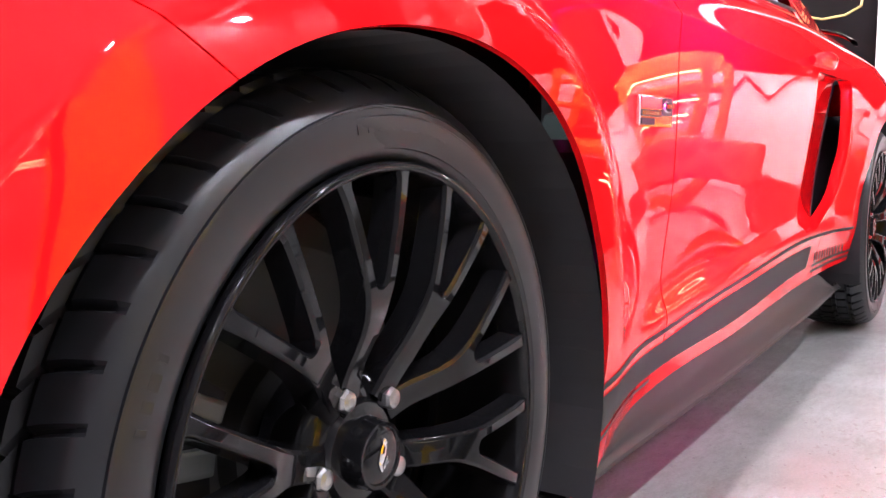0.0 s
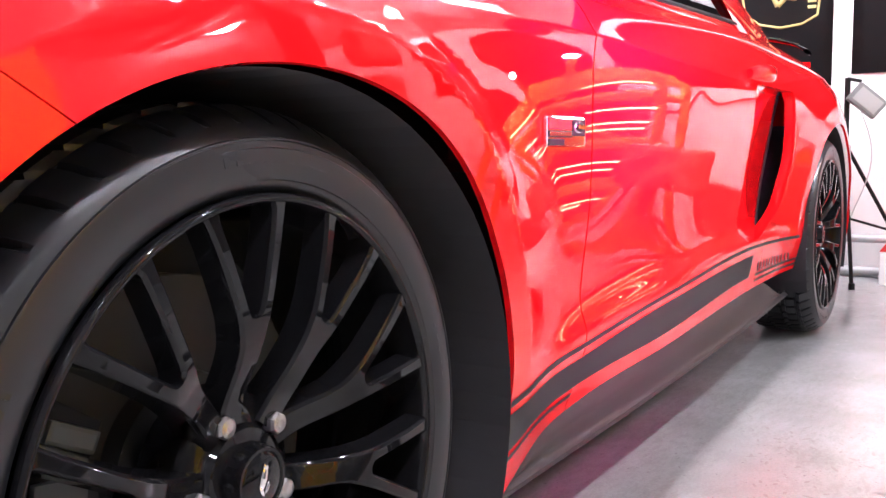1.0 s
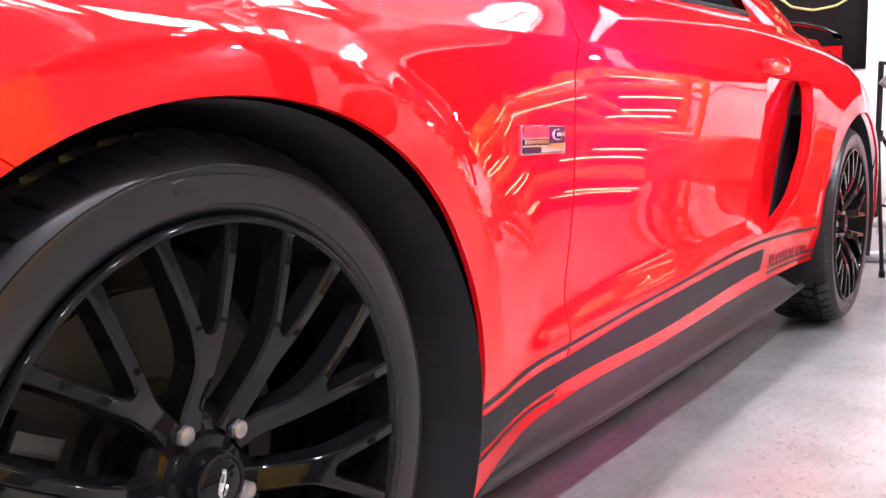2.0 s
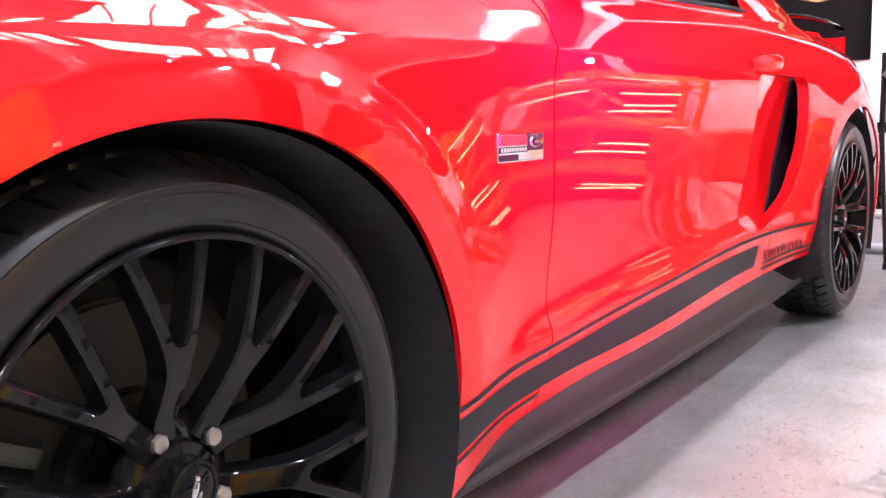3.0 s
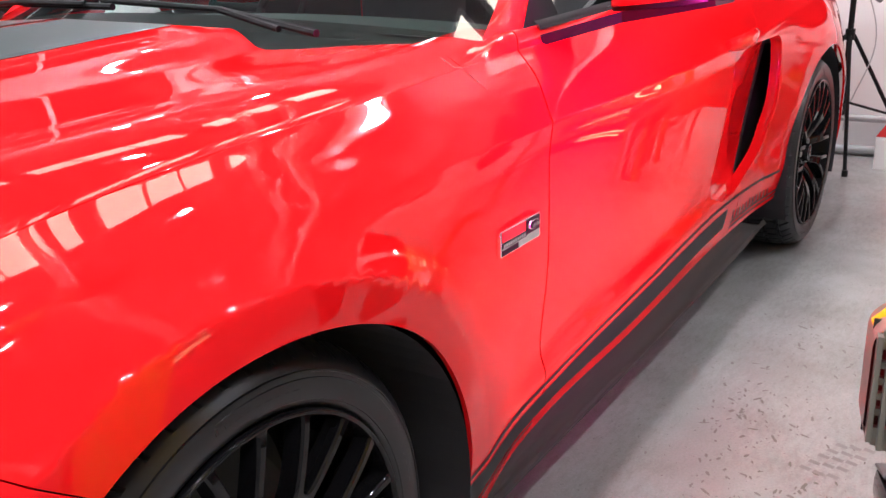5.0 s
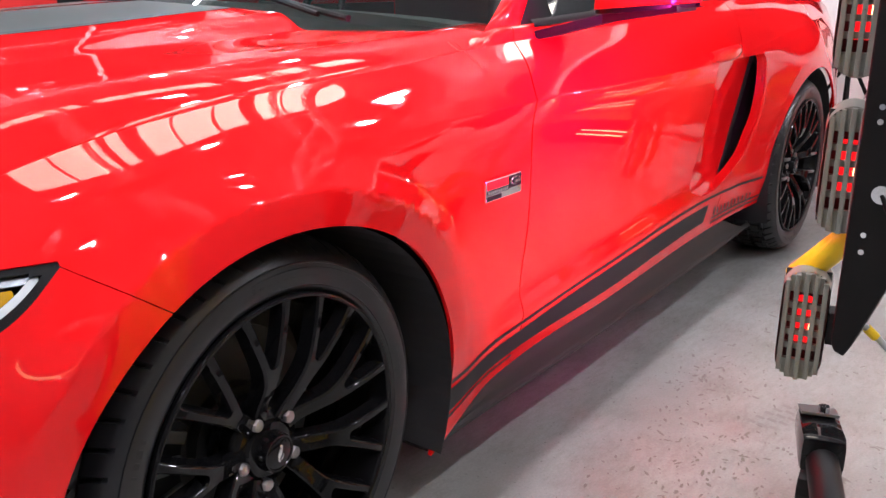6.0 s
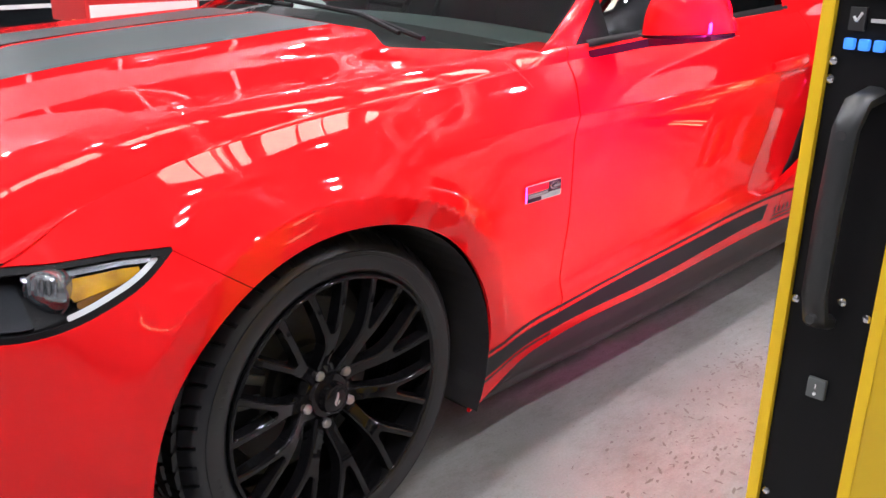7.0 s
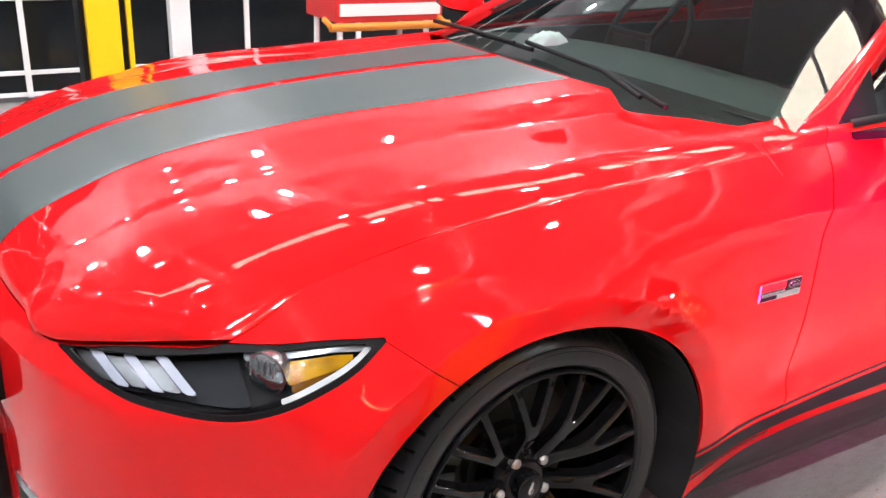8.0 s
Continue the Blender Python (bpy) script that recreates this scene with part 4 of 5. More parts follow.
def spoiler(u, v):
    """A black blade over the boot: u across, v round the section."""
    a = 2 * np.pi * v
    arch_ = np.maximum(1 - np.abs(u) ** 4, 0)
    return np.stack([3.60 + 0.10 * np.cos(a) - 0.06 * np.abs(u) ** 2, YC + 0.70 * u, 1.045 + 0.085 * arch_ ** 0.7 + 0.012 * np.sin(a)], 1)


sheet("spoiler", spoiler, np.linspace(-1, 1, 50), np.linspace(0, 1, 17), GLOSSBLACK, car, lip=0, flip=1, label="gloss black boot spoiler")


# scuttle between hood and glass, wipers
def scuttle(a, b):
    g = screen(a, np.full_like(a, 0.03))
    y = g[:, 1]
    x0 = cowl_x(y) - 0.05
    z0 = hood_top(x0, np.clip(y, 0.1, 2 * YC - 0.1)) - 0.035
    return np.stack([lerp(x0, g[:, 0] + 0.02, b), y, lerp(z0, g[:, 2] - 0.018, b) - 0.02 * np.sin(np.pi * b)], 1)


sheet("scuttle", scuttle, np.linspace(-1, 1, 60), np.linspace(0, 1, 8), TRIM, car, lip=0, flip=-1, label="black plastic scuttle panel")


def wiper(pts):
    bm = bmesh.new()
    for p, q in zip(pts, pts[1:]):
        rod(p, q, 0.007, 8, bm, 0.006)
    p, q = Vector(pts[-2]), Vector(pts[-1])
    rod(p + Vector((0.012, 0, -0.004)), q + Vector((0.004, -0.08, -0.006)), 0.007, 8, bm)
    soft(part("wiper", bm, TRIM, car, "black windscreen wiper"), 40)


wiper([(0.545, 0.395, 0.962), (0.57, 0.56, 0.992), (0.58, 0.90, 1.008)][::-1])
wiper([(0.560, 0.93, 1.002), (0.555, 1.15, 1.006), (0.60, 1.44, 0.992)][::-1])

# cabin
dash = lambda a, b: np.stack([0.80 + 0.50 * b - 0.12 * (1 - a**2) * (1 - b), YC + a * 0.70, 0.928 + 0.035 * (1 - a**2) - 0.05 * b**2 - 0.10 * np.clip(b - 0.8, 0, 1) * 5 * 0.5], 1)
sheet("dashboard", dash, np.linspace(-1, 1, 30), np.linspace(-0.08, 1, 20), INTERIOR, car, lip=0, flip=1, label="dark grey vinyl dashboard")
# white crumpled sheet modelled in place of a bright reflection over the dashboard
reflection = thing("dash_reflection", "crumpled white patch standing in for a bright reflection over the dashboard", "cloth", (0.81, 1.12, 0.955))
rg = bmesh.new()
bmesh.ops.create_grid(rg, x_segments=16, y_segments=10, size=1.0)
for v in rg.verts:
    x, y = v.co.x, v.co.y
    fade = max(0.0, 1 - x * x) ** 0.5 * max(0.0, 1 - y * y) ** 0.5
    v.co = Vector((0.085 * x + 0.012 * noise.noise(Vector((3 * x, 3 * y, 1))), 0.032 * y + 0.010 * noise.noise(Vector((2 * x, 3 * y, 5))), fade * (0.040 + 0.02 * noise.noise(Vector((4 * x, 5 * y, 2))))))
rg.transform(pose(0, 0, 0, 0, -4, 18))
bmesh.ops.recalc_face_normals(rg, faces=rg.faces)
part("reflection_shape", rg, WHITEPAINT, reflection, smooth=True)
sw = bmesh.new()
prev = None
for k in range(41):
    a = 2 * math.pi * k / 40
    p = (pose(1.36, 1.26, 0.94, 0, -65, 0) @ Vector((0.185 * math.cos(a), 0.185 * math.sin(a), 0)))
    if prev is not None:
        rod(prev, p, 0.011, 8, sw)
    prev = p
for k in (0, 120, 240):
    a = radians(k + 90)
    rod(pose(1.36, 1.26, 0.94, 0, -65, 0) @ Vector((0, 0, -0.02)), pose(1.36, 1.26, 0.94, 0, -65, 0) @ Vector((0.18 * math.cos(a), 0.18 * math.sin(a), 0)), 0.013, 8, sw)
soft(part("steering_wheel", sw, TRIM, car), 60)
for yy in (0.50, 1.27):
    st = bmesh.new()
    box(1.75, 2.2, yy - 0.24, yy + 0.24, 0.55, 0.72, 0.05, st)
    box(2.15, 2.3, yy - 0.24, yy + 0.24, 0.62, 1.12, 0.05, st)
    box(2.2, 2.3, yy - 0.13, yy + 0.13, 1.14, 1.27, 0.04, st)
    soft(part("seat", st, INTERIOR, car))
part("cabin_back", box(2.33, 2.36, 0.35, 1.42, 0.6, 1.15), BLACK, car)
for ya, yb in ((0.112, 0.135), (2 * YC - 0.135, 2 * YC - 0.112)):
    part("door_lining", box(0.90, 2.32, ya, yb, 0.56, 0.925, 0.006), INTERIOR, car, "dark vinyl door lining")
part("cabin_floor", box(0.55, 2.35, 0.14, 1.63, 0.55, 0.62), BLACK, car)
part("firewall", box(0.60, 0.64, 0.16, 1.61, 0.5, 0.90), BLACK, car)


# door mirrors
def mirror_shell(u, v):
    """Half-egg shell: u round the front from inboard to outboard, v from the flat bottom over the top."""
    a, b = (u - 0.5) * math.pi, v * math.pi / 2
    wy = 0.109
    y = -0.121 - wy * np.sin(a) * (1 - 0.22 * v**2 + 0.05 * np.sin(a))
    x = 1.03 - 0.125 * np.cos(a) ** 0.55 * np.cos(b) ** 0.4
    z = 0.968 + 0.022 * (y + 0.01) / -0.24 + 0.114 * np.sin(b) * (np.cos(a) ** 0.35) * (1 - 0.10 * np.sin(a))
    return np.stack([x, y, z], 1)


MU = np.linspace(0.012, 0.988, 40)
for mir in (None, YC):
    sheet("mirror_shell", mirror_shell, MU, np.linspace(0.0, 0.97, 24), PAINT, car, lip=0.006, flip=-1, mirror=mir, label="red mirror shell")
    def base(u, v):
        """Thin black foot following the shell's lower rim, a little proud of it."""
        rim = mirror_shell(u, np.zeros_like(u))
        return rim + np.stack([-0.004 + 0.03 * (v > 0.9), -0.05 * (rim[:, 1] + 0.13), 0.001 - 0.010 * v], 1)

    sheet("mirror_base", base, MU, np.linspace(0, 1, 5), TRIM, car, lip=0.010, flip=1, mirror=mir)
    arm = bmesh.new()
    ends = [[(0.885, 0.080, 0.925), (0.99, 0.080, 0.928), (0.99, 0.080, 0.908), (0.895, 0.080, 0.905)], [(0.945, -0.05, 0.962), (1.03, -0.05, 0.962), (1.03, -0.05, 0.945), (0.95, -0.05, 0.942)], [(0.93, -0.22, 0.984), (1.04, -0.22, 0.984), (1.04, -0.22, 0.972), (0.935, -0.22, 0.972)]]
    rs = [[arm.verts.new((p[0], p[1] if mir is None else 2 * YC - p[1], p[2])) for p in e] for e in ends]
    for p, q in zip(rs, rs[1:]):
        for k in range(4):
            arm.faces.new((p[k], p[(k + 1) % 4], q[(k + 1) % 4], q[k]))
    arm.faces.new(rs[-1])
    bmesh.ops.recalc_face_normals(arm, faces=arm.faces)
    part("mirror_arm", arm, TRIM, car)
    yy = sorted([-0.200, -0.04] if mir is None else [2 * YC + 0.200, 2 * YC + 0.04])
    part("mirror_glass", box(1.028, 1.034, yy[0], yy[1], 0.985, 1.07, 0.002), CHROME, car)


# ---- headlamps ----
def lamp_piece(name, mat, test, parent, mirror, depth, label=""):
    return sheet(name, side, np.arange(-0.92, -0.25, 0.0075), np.linspace(3.2, 7, 100), mat, parent, [lambda u, v, P: -test(P)], lip=0.004 if depth else 0, mirror=mirror, offset=-depth, label=label)


def slant(P, x0, wide):
    return wide - np.abs(P[:, 0] - (x0 - (P[:, 2] - 0.683) * 0.66))


LAMPCHROME = material("lamp_reflector", (0.45, 0.46, 0.48), 0.2, 0.9)
SMOKE = material("smoked_backing", (0.020, 0.022, 0.026), 0.6, Specular_IOR_Level=0.1)
FLUTED = material("fluted_reflector", (0.42, 0.43, 0.45), 0.16, 0.9)
bumped(FLUTED, 45, 0.6, 0.003)
# paler amber patches put the shine of bright facets into the colour
varied(AMBER, 22, 0.35, 0.70, (0.26, 0.115, 0.001), (0.52, 0.27, 0.002), 1.0)
bumped(AMBER, 60, 0.5, 0.003)
HOUSING = material("lamp_housing", (0.005, 0.005, 0.006), 0.6, Specular_IOR_Level=0.2)
FACET = material("smoked_reflector", (0.16, 0.17, 0.18), 0.3, 0.7)
SHADEDAMBER = material("shaded_amber_lens", (0.15, 0.058, 0.001), 0.2, Coat_Weight=0.5)
DRL = material("light_guide", (0.36, 0.39, 0.47), 0.3)
GUIDE = material("white_guide", (0.72, 0.74, 0.75), 0.3)
for mir in (None, YC):
    lamp = lamp_piece("headlamp", CLEAR, lambda P: in_lamp(P) - 0.0005, car, mir, 0.0, "headlamp with three slanted light bars and amber corner")
    lamp.visible_shadow = False
    lamp_piece("housing", HOUSING, lambda P: in_lamp(P) + 0.006, lamp, mir, 0.035)
    lamp_piece("bezel", HOUSING, lambda P: np.minimum(in_lamp(P) + 0.004, np.where(P[:, 2] < lamp_low(P[:, 0]) + 0.02, 0.0085, 0.005) - in_lamp(P)), lamp, mir, 0.003)
    for xb in (-0.722, -0.679, -0.636):
        lamp_piece("reflector_facet", FACET, lambda P, q=xb: np.minimum(np.minimum(slant(P, q, 0.0115), P[:, 2] - 0.671), in_lamp(P) - 0.006), lamp, mir, 0.018)
    for xb in (-0.700, -0.657, -0.614):
        lamp_piece("light_bar", DRL, lambda P, q=xb: np.minimum(np.minimum(slant(P, q, 0.0085), P[:, 2] - 0.668), in_lamp(P) - 0.004), lamp, mir, 0.010)
    lamp_piece("smoked_backing", SMOKE, lambda P: np.minimum(np.minimum(-0.53 - P[:, 0], P[:, 0] + 0.735), np.minimum(in_lamp(P) - 0.006, P[:, 2] - 0.664)), lamp, mir, 0.028)
    amber = lambda P: np.minimum(np.minimum(P[:, 0] + 0.468 + (P[:, 2] - 0.68) * 0.3, P[:, 2] - lamp_low(P[:, 0]) - 0.019), np.minimum(lamp_high(P[:, 0]) - 0.016 - P[:, 2], -0.365 - P[:, 0]))
    # one amber reflector: below the fold its shaded facet is coloured darker
    fold = lambda P: P[:, 2] - 0.688 - 0.16 * (P[:, 0] + 0.42)
    lamp_piece("amber_reflector", AMBER, lambda P, f=amber, g=fold: np.minimum(f(P), g(P)), lamp, mir, 0.012)
    lamp_piece("amber_reflector", SHADEDAMBER, lambda P, f=amber, g=fold: np.minimum(f(P), -g(P)), lamp, mir, 0.014)
    lamp_piece("white_guide", GUIDE, lambda P: np.minimum(np.minimum(P[:, 2] - lamp_low(P[:, 0]) - 0.009, lamp_low(P[:, 0]) + 0.018 - P[:, 2]), np.minimum(P[:, 0] + 0.485, -0.335 - P[:, 0])), lamp, mir, 0.008)
    lamp_piece("chrome_edge", LAMPCHROME, lambda P: np.minimum(np.minimum(lamp_high(P[:, 0]) - 0.004 - P[:, 2], P[:, 2] - lamp_high(P[:, 0]) + 0.013), np.minimum(P[:, 0] + 0.52, -0.335 - P[:, 0])), lamp, mir, 0.010)
    pr = bmesh.new()
    cen = Vector((-0.462, 0.066, 0.683))
    rod(cen, cen + Vector((-0.030, -0.022, -0.001)), 0.033, 28, pr, 0.037)
    pj = soft(part("projector", pr, LAMPCHROME, lamp), 40)
    ln = bmesh.new()
    bmesh.ops.create_uvsphere(ln, u_segments=28, v_segments=14, radius=0.035, matrix=Matrix.Translation(cen + Vector((-0.026, -0.020, -0.001))) @ pose(0, 0, 0, 0, 0, 40) @ Matrix.Diagonal((0.45, 1, 1, 1)))
    for k in range(-2, 3):
        rod(cen + Vector((-0.040 + 0.0065 * k, -0.036 - 0.0075 * k, 0.004)), cen + Vector((-0.036 + 0.0065 * k, -0.032 - 0.0075 * k, 0.028)), 0.0022, 6, ln)
    pl = soft(part("projector_lens", ln, FLUTED, pj))
    if mir is not None:
        for o in (pj,):
            o.data.transform(Matrix.Translation((0, 2 * YC, 0)) @ Matrix.Diagonal((1, -1, 1, 1)))
        pl.data.transform(Matrix.Translation((0, 2 * YC, 0)) @ Matrix.Diagonal((1, -1, 1, 1)))

# lower grille opening and fog light strip in the bumper
part("lower_grille", box(-0.895, -0.84, 0.52, 1.25, 0.24, 0.40, 0.02), TRIM, car)
part("upper_grille", box(-0.885, -0.82, 0.42, 1.35, 0.52, 0.64, 0.02), TRIM, car)


def fog_top(x):
    return np.interp(x, [-0.87, -0.775, -0.73, -0.69, -0.64, -0.60], [0.37, 0.375, 0.392, 0.388, 0.36, 0.32])


for mir in (None, YC):
    sheet("fog_light", side, np.arange(-1.10, -0.55, 0.01), np.linspace(0.2, 3, 90), FLUTED, car,
          [lambda u, v, P: P[:, 2] - fog_top(P[:, 0]), lambda u, v, P: fog_top(P[:, 0]) - 0.024 - P[:, 2], lambda u, v, P: P[:, 0] + 0.635], lip=0.004, mirror=mir, offset=0.003, label="clear strip lamp in the bumper")
    sheet("bumper_vent", side, np.arange(-1.10, -0.55, 0.01), np.linspace(0.2, 3, 90), TRIM, car,
          [lambda u, v, P: P[:, 2] - fog_top(P[:, 0]) + 0.025, lambda u, v, P: 0.27 - P[:, 2], lambda u, v, P: P[:, 0] + 0.64], lip=0.004, mirror=mir, offset=0.002, label="black vent below the strip lamp")

# ---- rear wall: banners, pipes, tripod lamp, ramp ----
def banner(y0, y1, z0, z1, shield):
    t = thing("wall_banner", "black cloth banner with a gold shield outline on a white wall" if shield else "plain black cloth banner on a white wall", "banner", (0, 0, 0), "wall banners")
    bm = bmesh.new()
    n = 24
    rows = [[bm.verts.new((4.285 + 0.004 * math.sin(k * 1.3 + 2 * z), y0 + (y1 - y0) * k / n, z)) for k in range(n + 1)] for z in (z0, (z0 + z1) / 2, z1)]
    for p, q in zip(rows, rows[1:]):
        for k in range(n):
            bm.faces.new((p[k], q[k], q[k + 1], p[k + 1]))
    bmesh.ops.solidify(bm, geom=bm.faces, thickness=0.003)
    part("cloth", bm, BANNER, t, smooth=True)
    if shield:
        gold = material("gold_print", (0.50, 0.42, 0.16), 0.5)
        bm = bmesh.new()
        cy, hw = 0.455, 0.19
        path = [(hw, 1.95), (hw, 1.42), (hw * 0.93, 1.335), (hw * 0.55, 1.275), (0, 1.25), (-hw * 0.55, 1.262), (-hw * 0.93, 1.30), (-hw, 1.42), (-hw, 1.95), (hw, 1.95)]
        for p, q in zip(path, path[1:]):
            rod((4.278, cy + p[0], p[1]), (4.278, cy + q[0], q[1]), 0.006, 6, bm)
        part("shield_outline", bm, gold, t)
        bm = bmesh.new()
        for k in range(3):
            box(4.276, 4.280, 0.285, 0.325, 1.335 + 0.03 * k, 1.35 + 0.03 * k, bm=bm)
        part("lettering_bars", bm, gold, t)
        bm = bmesh.new()
        for a, b in (((0.50, 1.42), (0.47, 1.36)), ((0.47, 1.36), (0.43, 1.40)), ((0.43, 1.40), (0.38, 1.39))):
            rod((4.278, a[0], a[1]), (4.278, b[0], b[1]), 0.012, 6, bm)
        part("emblem", bm, gold, t)


banner(0.205, 1.55, 0.95, 2.5, True)
banner(-1.3, 0.115, 1.0, 2.5, False)
banner(-2.7, -1.45, 1.0, 2.5, False)
rack = thing("pipe_rack", "orange tubular steel rack with warm tube lights", "rack", (3.15, -1.10, 0))
for px in (-0.12, 0.22):
    for py, top in ((-0.36, 0.95), (0.38, 0.60)):
        soft(part("upright", rod((px, py, 0), (px, py, top), 0.028, 14), ORANGE, rack))
    soft(part("rail", rod((px, -0.36, 0.36), (px, 0.38, 0.36), 0.026, 14), ORANGE, rack))
    soft(part("rail", rod((px, -0.36, 0.62), (px, 0.38, 0.585), 0.024, 14), ORANGE, rack))
    soft(part("brace", rod((px, -0.36, 0.93), (px, 0.20, 0.60), 0.018, 12), ORANGE, rack))
    soft(part("rail", rod((px, -0.36, 0.82), (px, 0.46, 0.82), 0.024, 14), ORANGE, rack))
    soft(part("upright", rod((px, 0.46, 0), (px, 0.46, 0.96), 0.022, 14), ORANGE, rack))
part("back_panel", box(0.235, 0.25, -0.30, 0.44, 0.90, 1.04, 0.004), ORANGE, rack, "orange sheet steel back panel")
soft(part("mast", rod((-0.12, 0.08, 0.36), (-0.12, 0.08, 1.16), 0.016, 12), ORANGE, rack))
bulb = bmesh.new()
bmesh.ops.create_uvsphere(bulb, u_segments=16, v_segments=10, radius=0.028, matrix=Matrix.Translation((-0.12, 0.08, 1.185)))
part("bulb", bulb, LED, rack, "bare bright lamp bulb")
for pz, ya, yb in ((0.25, 0.0, 0.34), (0.275, 0.02, 0.36), (0.46, -0.05, 0.34), (0.50, 0.04, 0.37), (0.66, 0.06, 0.42), (0.69, 0.12, 0.44), (0.755, 0.10, 0.46), (0.775, -0.33, 0.05), (0.88, -0.33, 0.0), (0.885, 0.06, 0.44)):
    part("tube_light", rod((-0.17, ya + 0.10, pz), (-0.17, yb, pz), 0.0035, 10), TUBE, rack)
chest = thing("tool_chest", "red steel tool chest against the white wall", "tool chest", (4.0, -1.35, 0))
part("body", box(-0.2, 0.22, -0.3, 0.3, 0.06, 0.86, 0.012), REDENAMEL, chest)
for k in range(4):
    d = part("drawer", box(-0.212, -0.198, -0.28, 0.28, 0.10 + 0.185 * k, 0.265 + 0.185 * k, 0.004), REDENAMEL, chest)
    part("pull", box(-0.225, -0.21, -0.22, 0.22, 0.245 + 0.185 * k, 0.258 + 0.185 * k, 0.003), CHROME, d)
part("castors", box(-0.17, 0.19, -0.27, 0.27, 0.0, 0.06, 0.004), TRIM, chest)
bench = thing("padded_bench", "brown padded mechanic's bench on thin steel legs", "bench", (2.95, -0.51, 0))
cv = box(-0.18, 0.18, -0.16, 0.165, 0.38, 0.575, 0.03)
bmesh.ops.subdivide_edges(cv, edges=cv.edges, cuts=3, use_grid_fill=True)
for v in cv.verts:
    v.co += Vector((noise.noise(v.co * 7), noise.noise(v.co * 7 + Vector((7, 0, 0))), 0.6 * noise.noise(v.co * 9))) * 0.014
part("pad", cv, CANVAS, bench, smooth=True)
for px in (-0.15, 0.15):
    for py in (-0.13, 0.13):
        part("leg", rod((px, py, 0), (px, py, 0.40), 0.010, 8), PIPE, bench)
part("paper", box(-0.15, -0.03, -0.15, -0.02, 0.588, 0.592, 0.001), WHITEPAINT, bench, "loose white paper")
kit = thing("tool_box", "small dark steel tool box on the tool chest", "tool box", (4.0, -1.33, 0.860))
part("body", box(-0.12, 0.12, -0.16, 0.12, 0.0, 0.13, 0.01), BLACKENAMEL, kit)
soft(part("handle", rod((0, -0.10, 0.15), (0, 0.06, 0.15), 0.009, 10), PIPE, kit))
cable = thing("wall_cable", "black cable hanging in loops on the white wall", "cable", (4.27, -0.75, 0.9))
loop = bmesh.new()
old = None
for k in range(41):
    t = k / 40
    p = Vector((0.0, -0.35 + 0.7 * t, -0.16 * abs(math.sin(2.2 * math.pi * t)) + 0.10 * t))
    if old is not None:
        rod(old, p, 0.009, 6, loop)
    old = p
part("cord", loop, TRIM, cable)
for z, r in ((0.192, 0.019), (0.034, 0.021)):
    t = thing("wall_pipe", "grey metal pipe running along the wall", "pipe", (0, 0, 0), "wall pipes")
    soft(part("tube", rod((4.235, -4.5, z), (4.235, 5.1, z), r, 20), PIPE, t))
    for k in range(8):
        part("clamp", box(4.232, 4.30, -4.0 + 1.25 * k - 0.015, -4.0 + 1.25 * k + 0.015, z - r - 0.004, z + r + 0.004, 0.003), PIPE, t)
tagged(part("skirting", box(4.262, 4.299, -4.55, 5.15, 0.0, 0.012, 0.002), WHITEPAINT), "white painted edge strip at the wall's foot", "trim", kind="structure")

tripod = thing("tripod_lamp", "black tripod stand carrying a grey floodlight", "lamp", (3.98, 0.085, 0))
soft(part("pole", rod((0, 0, 0.25), (0, 0, 0.96), 0.013, 12), TRIM, tripod))
part("collar", rod((0, 0, 0.60), (0, 0, 0.65), 0.022, 12), TRIM, tripod)
part("lower_collar", rod((0, 0, 0.30), (0, 0, 0.335), 0.02, 12), TRIM, tripod)
for a in (70, 190, 310):
    c, sn = math.cos(radians(a)), math.sin(radians(a))
    bm = rod((0.02 * c, 0.02 * sn, 0.62), (0.20 * c, 0.42 * sn, 0.012), 0.009, 8)
    rod((0.0, 0.0, 0.315), (0.13 * c, 0.26 * sn, 0.25), 0.006, 8, bm)
    leg = part("leg", bm, TRIM, tripod)
    part("foot", rod((0.20 * c, 0.42 * sn, 0.0), (0.20 * c, 0.42 * sn, 0.03), 0.014, 10), TRIM, leg)
part("yoke", rod((0, 0, 0.955), (-0.02, -0.06, 0.94), 0.008, 8), TRIM, tripod)
fl = box(-0.028, 0.028, -0.075, 0.075, -0.048, 0.048, 0.008)
fl.transform(Matrix.Translation((-0.02, -0.085, 0.85)) @ pose(0, 0, 0, 40, 0, 20))
body = part("floodlight", fl, material("grey_casting", (0.16, 0.165, 0.16), 0.45, 0.4), tripod)
fg = box(-0.0305, -0.027, -0.06, 0.06, -0.034, 0.034, 0.002)
fg.transform(Matrix.Translation((-0.02, -0.085, 0.85)) @ pose(0, 0, 0, 40, 0, 20))
part("glass", fg, material("frosted_glass", (0.30, 0.31, 0.29), 0.25), body)
cord = bmesh.new()
pts = [(0.02, -0.06 - 0.05 * math.sin(k * 0.35), 0.80 - 0.045 * k) for k in range(15)]
for p, q in zip(pts, pts[1:]):
    rod(p, q, 0.003, 6, cord)
part("power_cord", cord, PIPE, tripod)

